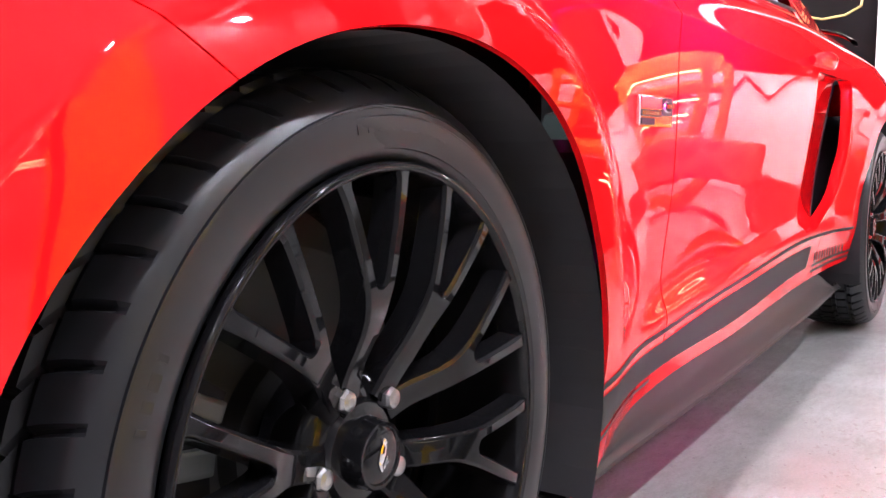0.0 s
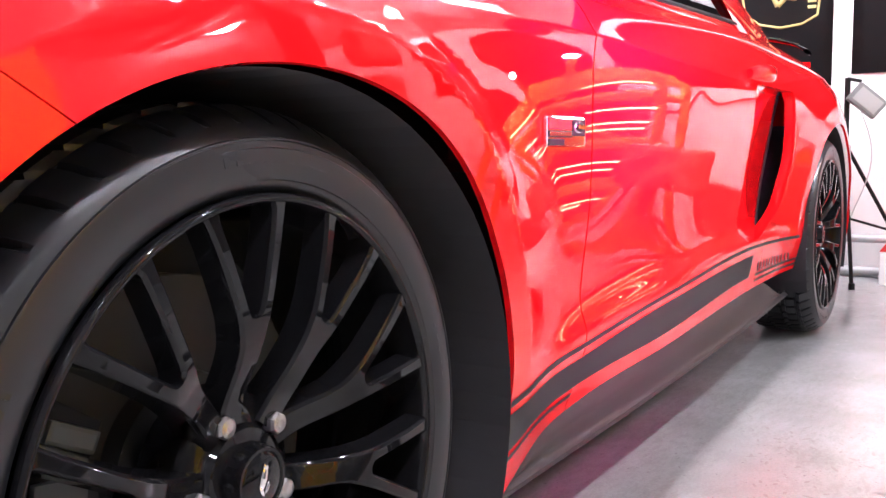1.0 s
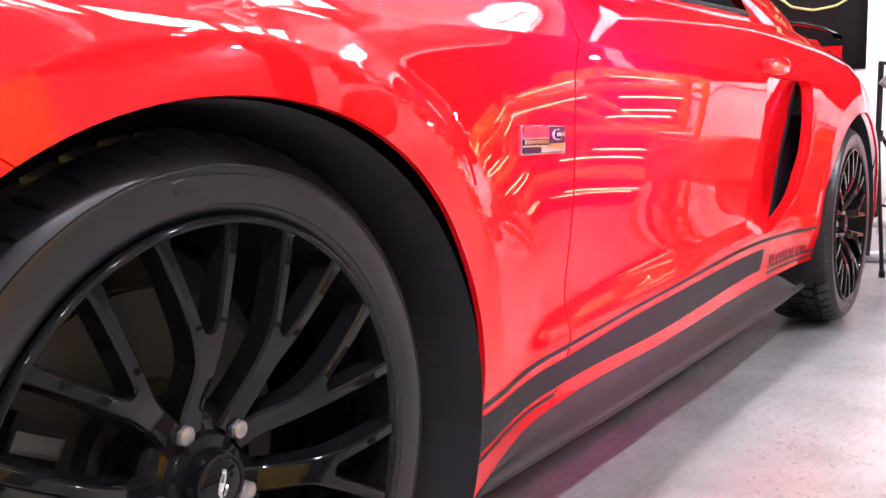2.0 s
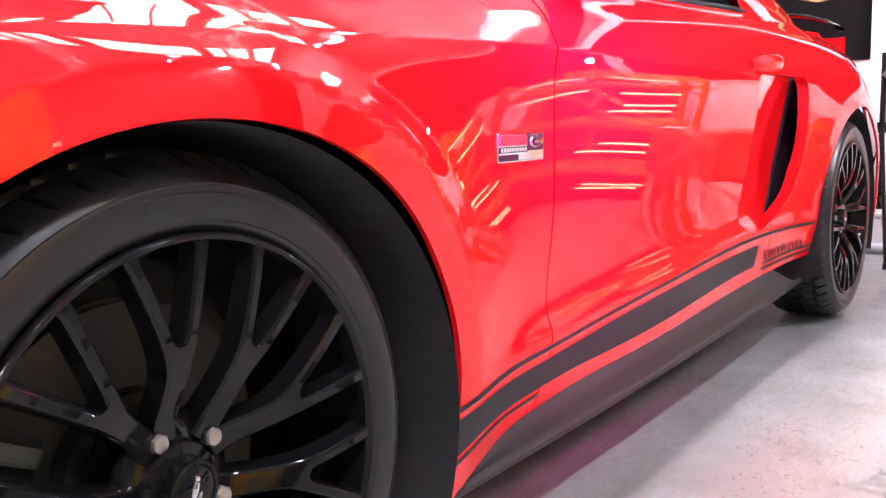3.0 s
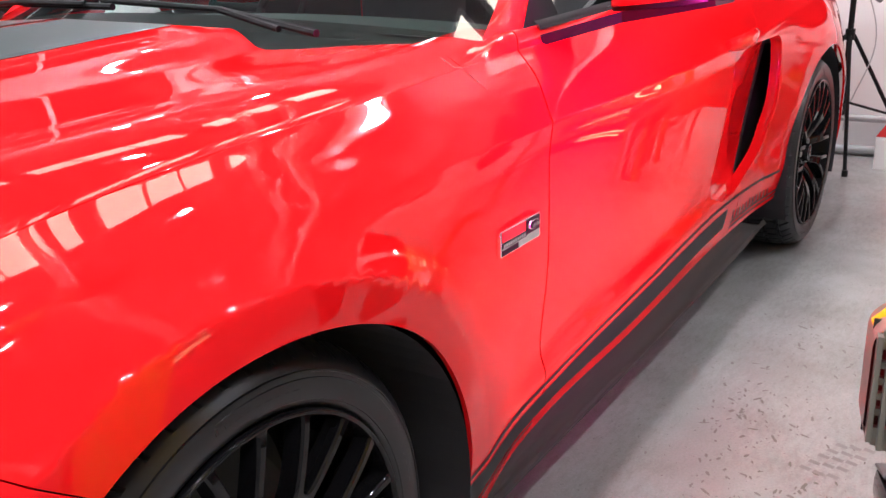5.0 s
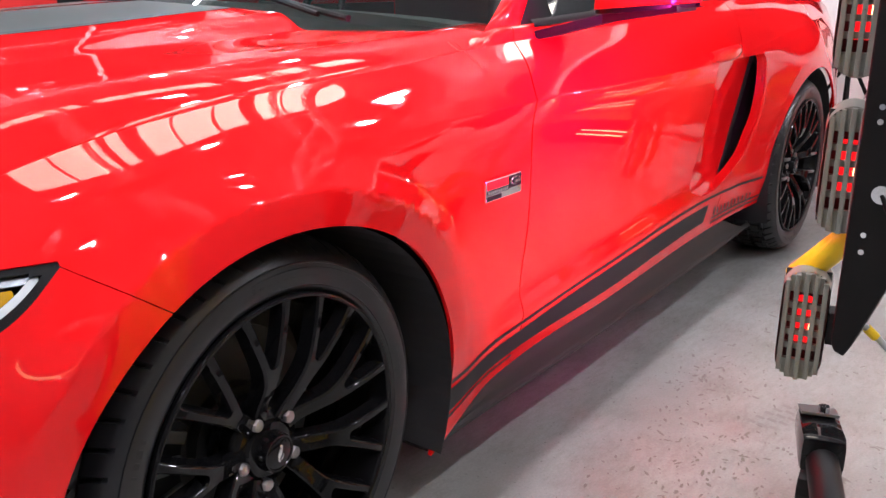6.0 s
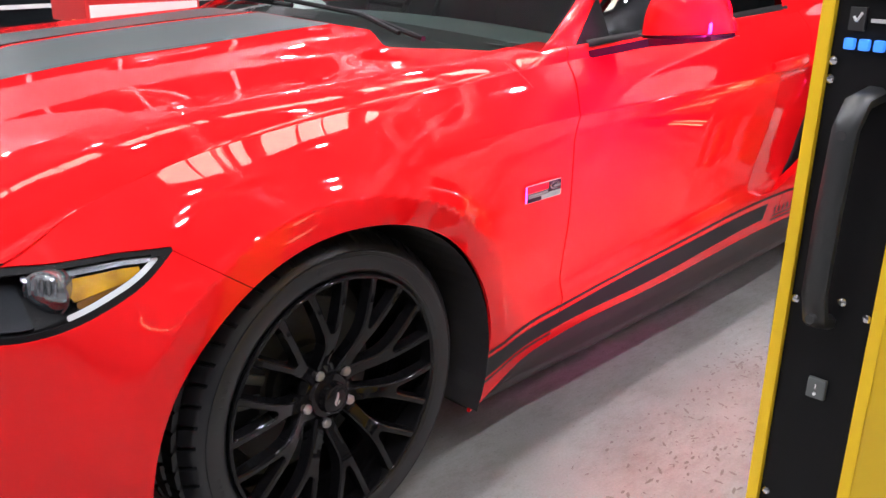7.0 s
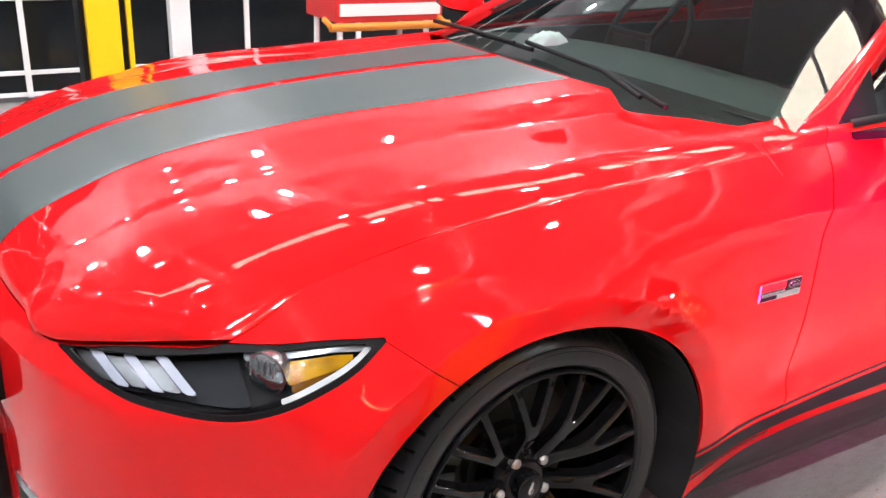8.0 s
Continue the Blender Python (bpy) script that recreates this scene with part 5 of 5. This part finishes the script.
ramp = thing("wheel_ramp", "red and white painted steel ramp lying by the wall", "ramp", (3.98, -0.075, 0))
part("white_base", box(0, 0.24, -0.55, 0, 0.0, 0.155, 0.006), WHITEPAINT, ramp)
bm = bmesh.new()
vs = [bm.verts.new(p) for p in ((0, 0, 0.157), (0.02, -0.13, 0.36), (0.22, -0.13, 0.36), (0.24, 0, 0.157), (0, -0.55, 0.157), (0.02, -0.55, 0.36), (0.22, -0.55, 0.36), (0.24, -0.55, 0.157))]
for f in ((0, 1, 2, 3), (7, 6, 5, 4), (0, 4, 5, 1), (1, 5, 6, 2), (2, 6, 7, 3), (3, 7, 4, 0)):
    bm.faces.new([vs[k] for k in f])
bmesh.ops.recalc_face_normals(bm, faces=bm.faces)
part("red_deck", bm, REDENAMEL, ramp)

# ---- north side: black glazed door with white bars, lift column, red trolley ----
x0, x1, y0, y1 = ROOM
glazed = tagged(part("door_1", box(-4.5, 4.2, y1 - 0.03, y1 - 0.01, 0.03, 3.2), DARKGLASS), "black glazed workshop door with thin white bars", "door", kind="structure")
for k, x in enumerate((-3.2, -2.2, -1.22, -0.24, 1.225, 2.1, 3.1)):
    part("bar", box(x - 0.018, x + 0.018, y1 - 0.05, y1 - 0.03, 0.03, 3.2, 0.003), WHITEPAINT, glazed)
for z in (0.05, 0.19, 0.655, 1.30, 2.0, 2.8):
    part("cross_bar", box(-4.5, 4.2, y1 - 0.048, y1 - 0.032, z - 0.014, z + 0.014, 0.003), WHITEPAINT, glazed)
tagged(part("column", box(0.665, 0.80, y1 - 0.14, y1 - 0.05, 0, 3.2, 0.006), WHITEPAINT), "white painted steel column", "column", kind="structure")
lift = thing("lift_column", "yellow painted post of a car lift", "lift", (0, 3.5, 0))
part("post", box(-0.125, 0.03, 0, 0.22, 0, 1.7, 0.006), YELLOW, lift)
part("channel", box(0.03, 0.062, 0.03, 0.2, 0, 1.7), BLACKENAMEL, lift)
part("flange", box(0.062, 0.085, 0, 0.2, 0, 1.7, 0.004), YELLOW, lift)
part("carriage", box(-0.15, -0.125, 0.05, 0.2, 0.35, 0.9, 0.004), BLACKENAMEL, lift)
part("foot_plate", box(-0.25, 0.25, -0.1, 0.35, 0, 0.02, 0.004), YELLOW, lift)
trolley = thing("tool_trolley", "red tool trolley with an orange push rail", "trolley", (0, 3.3, 0))
part("cabinet", box(1.12, 1.78, 0.08, 0.5, 0.70, 1.25, 0.01), REDENAMEL, trolley)
part("drawer_front", box(1.14, 1.76, 0.07, 0.08, 0.735, 0.80, 0.004), WHITEPAINT, trolley)
part("drawer_front", box(1.14, 1.76, 0.07, 0.08, 0.83, 1.0, 0.004), REDENAMEL, trolley)
soft(part("push_rail", rod((1.05, 0.0, 0.69), (1.78, 0.0, 0.69), 0.022, 16), ORANGE, trolley))
part("rail_end", rod((1.06, 0.0, 0.69), (1.06, 0.1, 0.72), 0.016, 12), ORANGE, trolley)
part("rail_end", rod((1.76, 0.0, 0.69), (1.76, 0.1, 0.72), 0.016, 12), ORANGE, trolley)
for x in (1.16, 1.70):
    for y in (0.12, 0.44):
        part("leg", rod((x, y, 0.05), (x, y, 0.70), 0.016, 10), WHITEPAINT, trolley)
        part("castor", rod((x, y - 0.015, 0.05), (x, y + 0.015, 0.05), 0.05, 16), TRIM, trolley)

# ---- infrared drying cart ----
cart = thing("drying_cart", "yellow and black infrared paint drying cart with glowing lamps", "drying lamp", (0, 0, 0))
PZ0, PZ1 = 0.06, 1.55
cabinet = part("control_post", box(0.004, 0.20, -0.943, -0.852, PZ0, PZ1), BLACKENAMEL, cart, "black control post")
for ya, yb in ((-0.852, -0.838), (-0.957, -0.943)):
    part("yellow_flange", box(-0.004, 0.20, ya, yb, PZ0, PZ1, 0.002), YELLOW, cabinet, "chipped yellow edge")
bm = bmesh.new()
vs = [bm.verts.new(p) for p in ((-0.004, -0.9575, PZ0), (-0.004, -0.9575, 0.95), (0.12, -1.05, 0.95), (0.12, -1.05, PZ0), (0.20, -0.9575, PZ0), (0.20, -0.9575, 0.95))]
for f in ((0, 1, 2, 3), (3, 2, 5, 4), (1, 5, 2), (0, 3, 4), (0, 4, 5, 1)):
    bm.faces.new([vs[k] for k in f])
bmesh.ops.recalc_face_normals(bm, faces=bm.faces)
part("side_cover", bm, YELLOW, cabinet)


BUTTON = glow("blue_button", (0.05, 0.25, 0.95), 0.8)
for k in range(3):
    part("button", box(-0.004, 0.004, -0.871 - 0.0148 * k - 0.0054, -0.871 - 0.0148 * k + 0.0054, 1.093, 1.1045, 0.003), BUTTON, cabinet, "blue push button")
part("display", box(-0.001, 0.004, -0.930, -0.866, 1.144, 1.19, 0.002), material("green_display", (0.35, 0.42, 0.08), 0.3), cabinet)
plate = part("sticker", box(0.000, 0.0042, -0.8825, -0.8665, 1.112, 1.135), material("sticker_black", (0.03, 0.03, 0.03), 0.4), cabinet)
tick = bmesh.new()
rod((-0.0005, -0.871, 1.126), (-0.0005, -0.874, 1.121), 0.0014, 6, tick)
rod((-0.0005, -0.874, 1.121), (-0.0005, -0.879, 1.130), 0.0014, 6, tick)
part("tick_mark", tick, WHITEPAINT, plate)
part("label_bar", box(0.000, 0.0042, -0.915, -0.888, 1.121, 1.1245), PIPE, cabinet)
for y, z in ((-0.8565, 1.080), (-0.8565, 1.061), (-0.858, 0.812), (-0.937, 0.812), (-0.860, 0.555), (-0.909, 0.823)):
    bm = bmesh.new()
    bmesh.ops.create_uvsphere(bm, u_segments=12, v_segments=8, radius=0.0052, matrix=Matrix.Translation((0.002, y, z)) @ Matrix.Diagonal((0.7, 1, 1, 1)))
    part("screw", bm, CHROME, cabinet)
# grab handle: an upright bar on two feet
hd = bmesh.new()
path = [(0.004, -0.903, 1.050), (-0.030, -0.900, 1.045), (-0.042, -0.897, 1.02), (-0.042, -0.894, 0.93), (-0.040, -0.893, 0.84), (-0.025, -0.893, 0.805), (0.004, -0.893, 0.795)]
rows = []
for k, p in enumerate(path):
    d = Vector(path[min(k + 1, 6)]) - Vector(path[max(k - 1, 0)])
    d.normalize()
    n = Vector((0, 1, 0))
    b = d.cross(n)
    rows.append([hd.verts.new(Vector(p) + n * 0.0125 * c + b * 0.009 * q) for c, q in ((-1, -0.5), (-0.5, -1), (0.5, -1), (1, -0.5), (1, 0.5), (0.5, 1), (-0.5, 1), (-1, 0.5))])
for p, q in zip(rows, rows[1:]):
    for k in range(8):
        hd.faces.new((p[k], p[(k + 1) % 8], q[(k + 1) % 8], q[k]))
hd.faces.new(rows[0])
hd.faces.new(rows[-1])
bmesh.ops.recalc_face_normals(hd, faces=hd.faces)
grip = soft(part("grab_handle", hd, material("grey_plastic", (0.022, 0.023, 0.023), 0.34), cabinet, "dark grey plastic grab handle"), 50)
for z in (1.015, 0.815):
    part("bolt_hole", rod((-0.0525, -0.8965, z), (-0.045, -0.8965, z), 0.0052, 14), BLACK, grip)
sw_ = part("rocker_switch", box(-0.003, 0.004, -0.909, -0.888, 0.701, 0.725, 0.002), material("switch_grey", (0.10, 0.11, 0.105), 0.35), cabinet)
part("switch_mark", rod((-0.0042, -0.898, 0.707), (-0.003, -0.898, 0.707), 0.002, 10), WHITEPAINT, sw_)
part("switch_mark", box(-0.0042, -0.003, -0.8985, -0.8975, 0.714, 0.719), WHITEPAINT, sw_)
# base with legs and castors
base_ = part("base_frame", box(-0.05, 0.35, -1.02, -0.82, 0.07, 0.13, 0.008), BLACKENAMEL, cart)
for a, b in (((0.2, -0.84, 0.10), (0.90, -0.60, 0.165)), ((0.2, -1.0, 0.10), (0.85, -1.45, 0.12))):
    lg = soft(part("leg", rod(a, b, 0.030, 20), BLACKENAMEL, base_))
    turn = math.degrees(math.atan2(b[1] - a[1], b[0] - a[0]))
    shoe = box(-0.10, 0.075, -0.042, 0.042, -0.035, 0.040, 0.020)
    for v in shoe.verts:
        k = max(0.0, (v.co.x + 0.02) / 0.095)
        v.co.z -= 0.020 * k * k * (v.co.z > 0)
        v.co.y *= 1 - 0.10 * k * k
    shoe.transform(pose(*b, 0, 0, turn))
    shoe_ob = soft(part("leg_shoe", shoe, GLOSSBLACK, lg, "scuffed glossy black leg end"), 50)
    flap = box(0.0, 0.072, -0.036, 0.036, 0.026, 0.032, 0.0025)
    flap.transform(pose(*b, 0, 0, turn) @ pose(0, 0, 0.012, 0, 13, 0))
    part("end_plate", flap, material("scuffed_steel", (0.20, 0.21, 0.21), 0.32, 0.8), shoe_ob)
    part("bolt", rod((b[0] + 0.02, b[1], b[2] + 0.038), (b[0] + 0.02, b[1], b[2] + 0.055), 0.011, 6), CHROME, lg)
    part("castor", rod((b[0] + 0.01, b[1] - 0.02, 0.05), (b[0] + 0.01, b[1] + 0.02, 0.05), 0.05, 18), TRIM, lg)
# upright bar with three lamp heads
bm = bmesh.new()
outline = [(-0.655, 1.45), (-0.655, 0.482), (-0.661, 0.468), (-0.676, 0.462), (-0.686, 0.482), (-0.735, 0.62), (-0.745, 1.45)]
near_, far_ = [[bm.verts.new((x, y, z)) for y, z in outline] for x in (0.60, 0.655)]
bm.faces.new(near_)
bm.faces.new(far_[::-1])
for k in range(len(outline)):
    m = (k + 1) % len(outline)
    bm.faces.new((near_[k], near_[m], far_[m], far_[k]))
bmesh.ops.recalc_face_normals(bm, faces=bm.faces)
bmesh.ops.bevel(bm, geom=list(bm.edges), offset=0.002, segments=1, affect="EDGES")
bar = part("upright_bar", bm, BLACKENAMEL, cart)
for z in (0.665, 0.638, 0.86, 0.838):
    part("rivet", rod((0.598, -0.680, z), (0.60, -0.680, z), 0.0045, 10), CHROME, bar)
soft(part("pivot_knob", rod((0.575, -0.70, 0.735), (0.60, -0.70, 0.735), 0.014, 16), CHROME, bar))
part("lever", rod((0.58, -0.70, 0.735), (0.575, -0.745, 0.66), 0.006, 8), BLACKENAMEL, bar)
part("boom", rod((0.63, -0.695, 1.40), (0.10, -0.92, 1.45), 0.025, 16), BLACKENAMEL, cart)
HEAT = glow("heating_element", (1.0, 0.008, 0.012), 1.1)
HOT = glow("hot_filament", (1.0, 0.45, 0.2), 12.0)


def lamp_head(y_at, z, length=0.215):
    """Oblong lamp: rounded casing with upright fins, cooling slots between and the glowing element behind."""
    hd = part("lamp_head", rod((0, 0, 0), (0, 0, 0.001), 0.001, 6), BLACK, bar, "grey finned lamp head with red glow")
    wide = 0.079
    r = wide / 2
    shell = bmesh.new()
    outline = [(r * math.cos(a), length / 2 - r + r * math.sin(a)) for a in np.linspace(0, math.pi, 13)] + [(r * math.cos(a), -length / 2 + r + r * math.sin(a)) for a in np.linspace(math.pi, 2 * math.pi, 13)]
    lo = [shell.verts.new((0.012, p, q)) for p, q in outline]
    hi = [shell.verts.new((0.10, p * 1.05, q * 1.03)) for p, q in outline]
    for k in range(len(outline)):
        m = (k + 1) % len(outline)
        shell.faces.new((lo[k], lo[m], hi[m], hi[k]))
    shell.faces.new(hi)
    bmesh.ops.recalc_face_normals(shell, faces=shell.faces)
    soft(part("casing", shell, GREYMETAL, hd), 40)
    for k in range(5):
        y = -0.031 + 0.0155 * k
        half = length / 2 - r + math.sqrt(max(r * r - y * y, 0)) - 0.002
        part("fin", box(0.0, 0.02, y - 0.0042, y + 0.0042, -half, half, 0.002), GREYMETAL, hd)
    for k in range(4):
        y = -0.02325 + 0.0155 * k
        half = length / 2 - r + math.sqrt(max(r * r - y * y, 0)) - 0.002
        rows = [-0.62, -0.37, -0.12, 0.12, 0.37, 0.62]
        for q in rows[1:-1]:
            part("slot_bridge", box(0.008, 0.018, y - 0.0045, y + 0.0045, q * length * 0.5 - 0.0055, q * length * 0.5 + 0.0055), GREYMETAL, hd)
        for sg in (-1, 1):
            part("slot_bridge", box(0.008, 0.018, y - 0.0045, y + 0.0045, min(sg * 0.31 * length, sg * half), max(sg * 0.31 * length, sg * half)), GREYMETAL, hd)
    part("back_wall", box(0.05, 0.055, -0.038, 0.038, -length * 0.45, length * 0.45), BLACK, hd)
    part("element", rod((0.035, 0.0, -length * 0.22), (0.035, 0.0, length * 0.22), 0.016, 12), HEAT, hd)
    part("filament", rod((0.028, -0.012, -length * 0.05), (0.028, -0.012, length * 0.06), 0.005, 8), HOT, hd)
    part("bracket", box(0.015, 0.06, -0.07, -0.04, -0.03, 0.03, 0.004), BLACKENAMEL, hd)
    lt = bpy.data.lights.new("heat_light", "AREA")
    lt.shape, lt.size, lt.size_y = "RECTANGLE", 0.07, length * 0.8
    lt.color, lt.energy, lt.spread = (1.0, 0.02, 0.42), 9.5 if z > 0.5 else 0.5, radians(126)
    glowing = new("heat_light", lt)
    glowing.parent = hd
    glowing.matrix_local = pose(0.075, 0.068, 0, -101, 0, 154)
    hd.matrix_local = pose(0.725, y_at, z, 0, 0, 12)
    return hd


lamp_head(-0.581, 0.447, 0.205)
lamp_head(-0.618, 0.732)
lamp_head(-0.612, 0.992)
soft(part("lower_boom", rod((0.79, -0.545, 0.515), (0.79, -0.72, 0.72), 0.024, 16), YELLOW, cart, "yellow support tube"))

pw = bmesh.new()
pts = [(0.63, -0.676, 0.522), (0.625, -0.690, 0.514), (0.63, -0.705, 0.505), (0.65, -0.735, 0.47), (0.68, -0.79, 0.36), (0.66, -0.84, 0.22)]
for p, q in zip(pts, pts[1:]):
    rod(p, q, 0.0055, 8, pw)
soft(part("power_cable", pw, PIPE, cart, "grey power cable with a yellow sleeve"), 60)
soft(part("cable_sleeve", rod((0.628, -0.700, 0.5075), (0.636, -0.714, 0.493), 0.0075, 10), YELLOW, cart))

# dark flecks and short tyre marks ground into the concrete
rnd = random.Random(11)
MARK = material("ground_in_dirt", (0.14, 0.125, 0.112), 0.5)
flecks = bmesh.new()
for cx, cy, sx, sy, n in ((1.38, -0.26, 0.10, 0.06, 45), (1.10, -0.24, 0.16, 0.07, 45), (0.94, -0.37, 0.12, 0.07, 60), (1.05, -0.52, 0.18, 0.10, 70), (1.50, -0.22, 0.10, 0.04, 25), (1.60, -0.40, 0.25, 0.12, 40), (1.93, -0.26, 0.12, 0.05, 25), (2.4, -0.12, 0.15, 0.06, 20), (0.75, -0.30, 0.15, 0.08, 40), (0.55, -0.55, 0.2, 0.1, 40)):
    for k in range(n):
        x, y, r = rnd.gauss(cx, sx), rnd.gauss(cy, sy), rnd.uniform(0.0012, 0.0048)
        turn, long = rnd.gauss(0.35, 0.7), rnd.uniform(1.2, 4.0)
        ring_ = []
        for q in range(6):
            a = q * math.pi / 3
            dx, dy = r * long * math.cos(a) * rnd.uniform(0.6, 1.2), r * math.sin(a) * rnd.uniform(0.6, 1.2)
            ring_.append(flecks.verts.new((x + dx * math.cos(turn) - dy * math.sin(turn), y + dx * math.sin(turn) + dy * math.cos(turn), 0.0012)))
        flecks.faces.new(ring_)
tagged(part("floor_flecks", flecks, MARK), "dark flecks of dirt ground into the concrete floor", "stain", kind="stuff")
treads = bmesh.new()
for k in range(5):
    for j in range(3):
        x, y = 1.19 + 0.034 * k + rnd.uniform(-0.004, 0.004), -0.375 - 0.028 * j - 0.012 * k
        vs = [treads.verts.new((x + dx, y + dy, 0.0014)) for dx, dy in ((0, 0), (0.013, -0.003), (0.006, -0.026), (-0.006, -0.023))]
        treads.faces.new(vs)
tagged(part("tyre_marks", treads, material("faded_rubber_mark", (0.19, 0.18, 0.17), 0.5)), "faded tyre tread marks on the concrete floor", "stain", kind="stuff")

# ---- roof: trusses, skylights, tube lamps ----
def truss(x):
    t = thing("roof_truss", "grey painted steel lattice truss under the roof", "truss", (x, 0, 0), "roof trusses")
    zt, zb = CEIL - 0.08, CEIL - 0.55
    part("top_chord", box(-0.04, 0.04, y0, y1, zt - 0.03, zt + 0.03), WHITEPAINT, t)
    part("bottom_chord", box(-0.04, 0.04, y0, y1, zb - 0.03, zb + 0.03), WHITEPAINT, t)
    n = 14
    for k in range(n):
        a, b = y0 + (y1 - y0) * k / n, y0 + (y1 - y0) * (k + 1) / n
        part("diagonal", rod((0, a, zb if k % 2 else zt), (0, b, zt if k % 2 else zb), 0.02, 6), WHITEPAINT, t)
    return t


tr = truss(-3.4)
for x in (-1.2, 1.0, 3.2):
    copy_thing(tr, pose(x, 0, 0))


def skylight(x, y, lx, ly, ribs=(-0.5, -0.17, 0.17, 0.5)):
    t = thing("skylight", "cream translucent roof panel letting in light", "skylight", (x, y, CEIL), "skylights")
    part("pane", box(-lx / 2, lx / 2, -ly / 2, ly / 2, -0.03, -0.004), DAYPANE, t)
    fr = bmesh.new()
    for k in ribs:
        box(k * lx - 0.015, k * lx + 0.015, -ly / 2, ly / 2, -0.045, -0.003, bm=fr)
    for k in (-0.5, 0.5):
        box(-lx / 2, lx / 2, k * ly - 0.015, k * ly + 0.015, -0.046, -0.002, bm=fr)
    part("frame", fr, WHITEPAINT, t)
    return t


sk = skylight(-1.85, 1.0, 1.15, 0.62)
for k in range(1, 5):
    copy_thing(sk, pose(-1.85 + 1.35 * k, 1.0, CEIL))


def high_window(number, wide, tall, panes, m):
    """Clerestory window: a frame with upright mullions and bright translucent panes, facing local -y."""
    t = thing("window_%d" % number, "high workshop window with cream translucent panes", "window", kind="structure")
    step = wide / panes
    for k in range(panes):
        part("pane", box(-wide / 2 + k * step + 0.03, -wide / 2 + (k + 1) * step - 0.03, -0.012, 0.0, 0.03, tall - 0.03), DAYPANE, t)
    for k in range(panes + 1):
        x = -wide / 2 + k * step
        part("mullion", box(x - 0.03, x + 0.03, -0.03, 0.0, 0.0, tall, 0.004), WHITEPAINT, t)
    for z in (0.0, tall):
        part("window_rail", box(-wide / 2, wide / 2, -0.028, 0.0, z - 0.03, z + 0.03, 0.004), WHITEPAINT, t)
    t.matrix_basis = m
    return t


high_window(1, 0.60, 0.42, 2, pose(ROOM[1] - 0.002, 0.50, 3.12, 0, 0, -90))


def tube_lamp(x, y, z, length):
    t = thing("tube_lamp", "twin warm fluorescent tube lamp on the wall", "lamp", (x, y, z), "tube lamps")
    part("tray", box(-length / 2, length / 2, -0.05, 0.0, -0.07, 0.07, 0.005), WHITEPAINT, t)
    for dz in (-0.035, 0.035):
        part("tube", rod((-length / 2 + 0.03, 0.03, dz), (length / 2 - 0.03, 0.03, dz), 0.010, 10), TUBE, t)
    return t


tl = tube_lamp(1.2, y0 + 0.06, 2.6, 1.5)
copy_thing(tl, pose(1.2, y0 + 0.06, 2.0))
copy_thing(tl, pose(1.2, y0 + 0.06, 1.4))
copy_thing(tl, pose(-1.6, y0 + 0.06, 2.6))
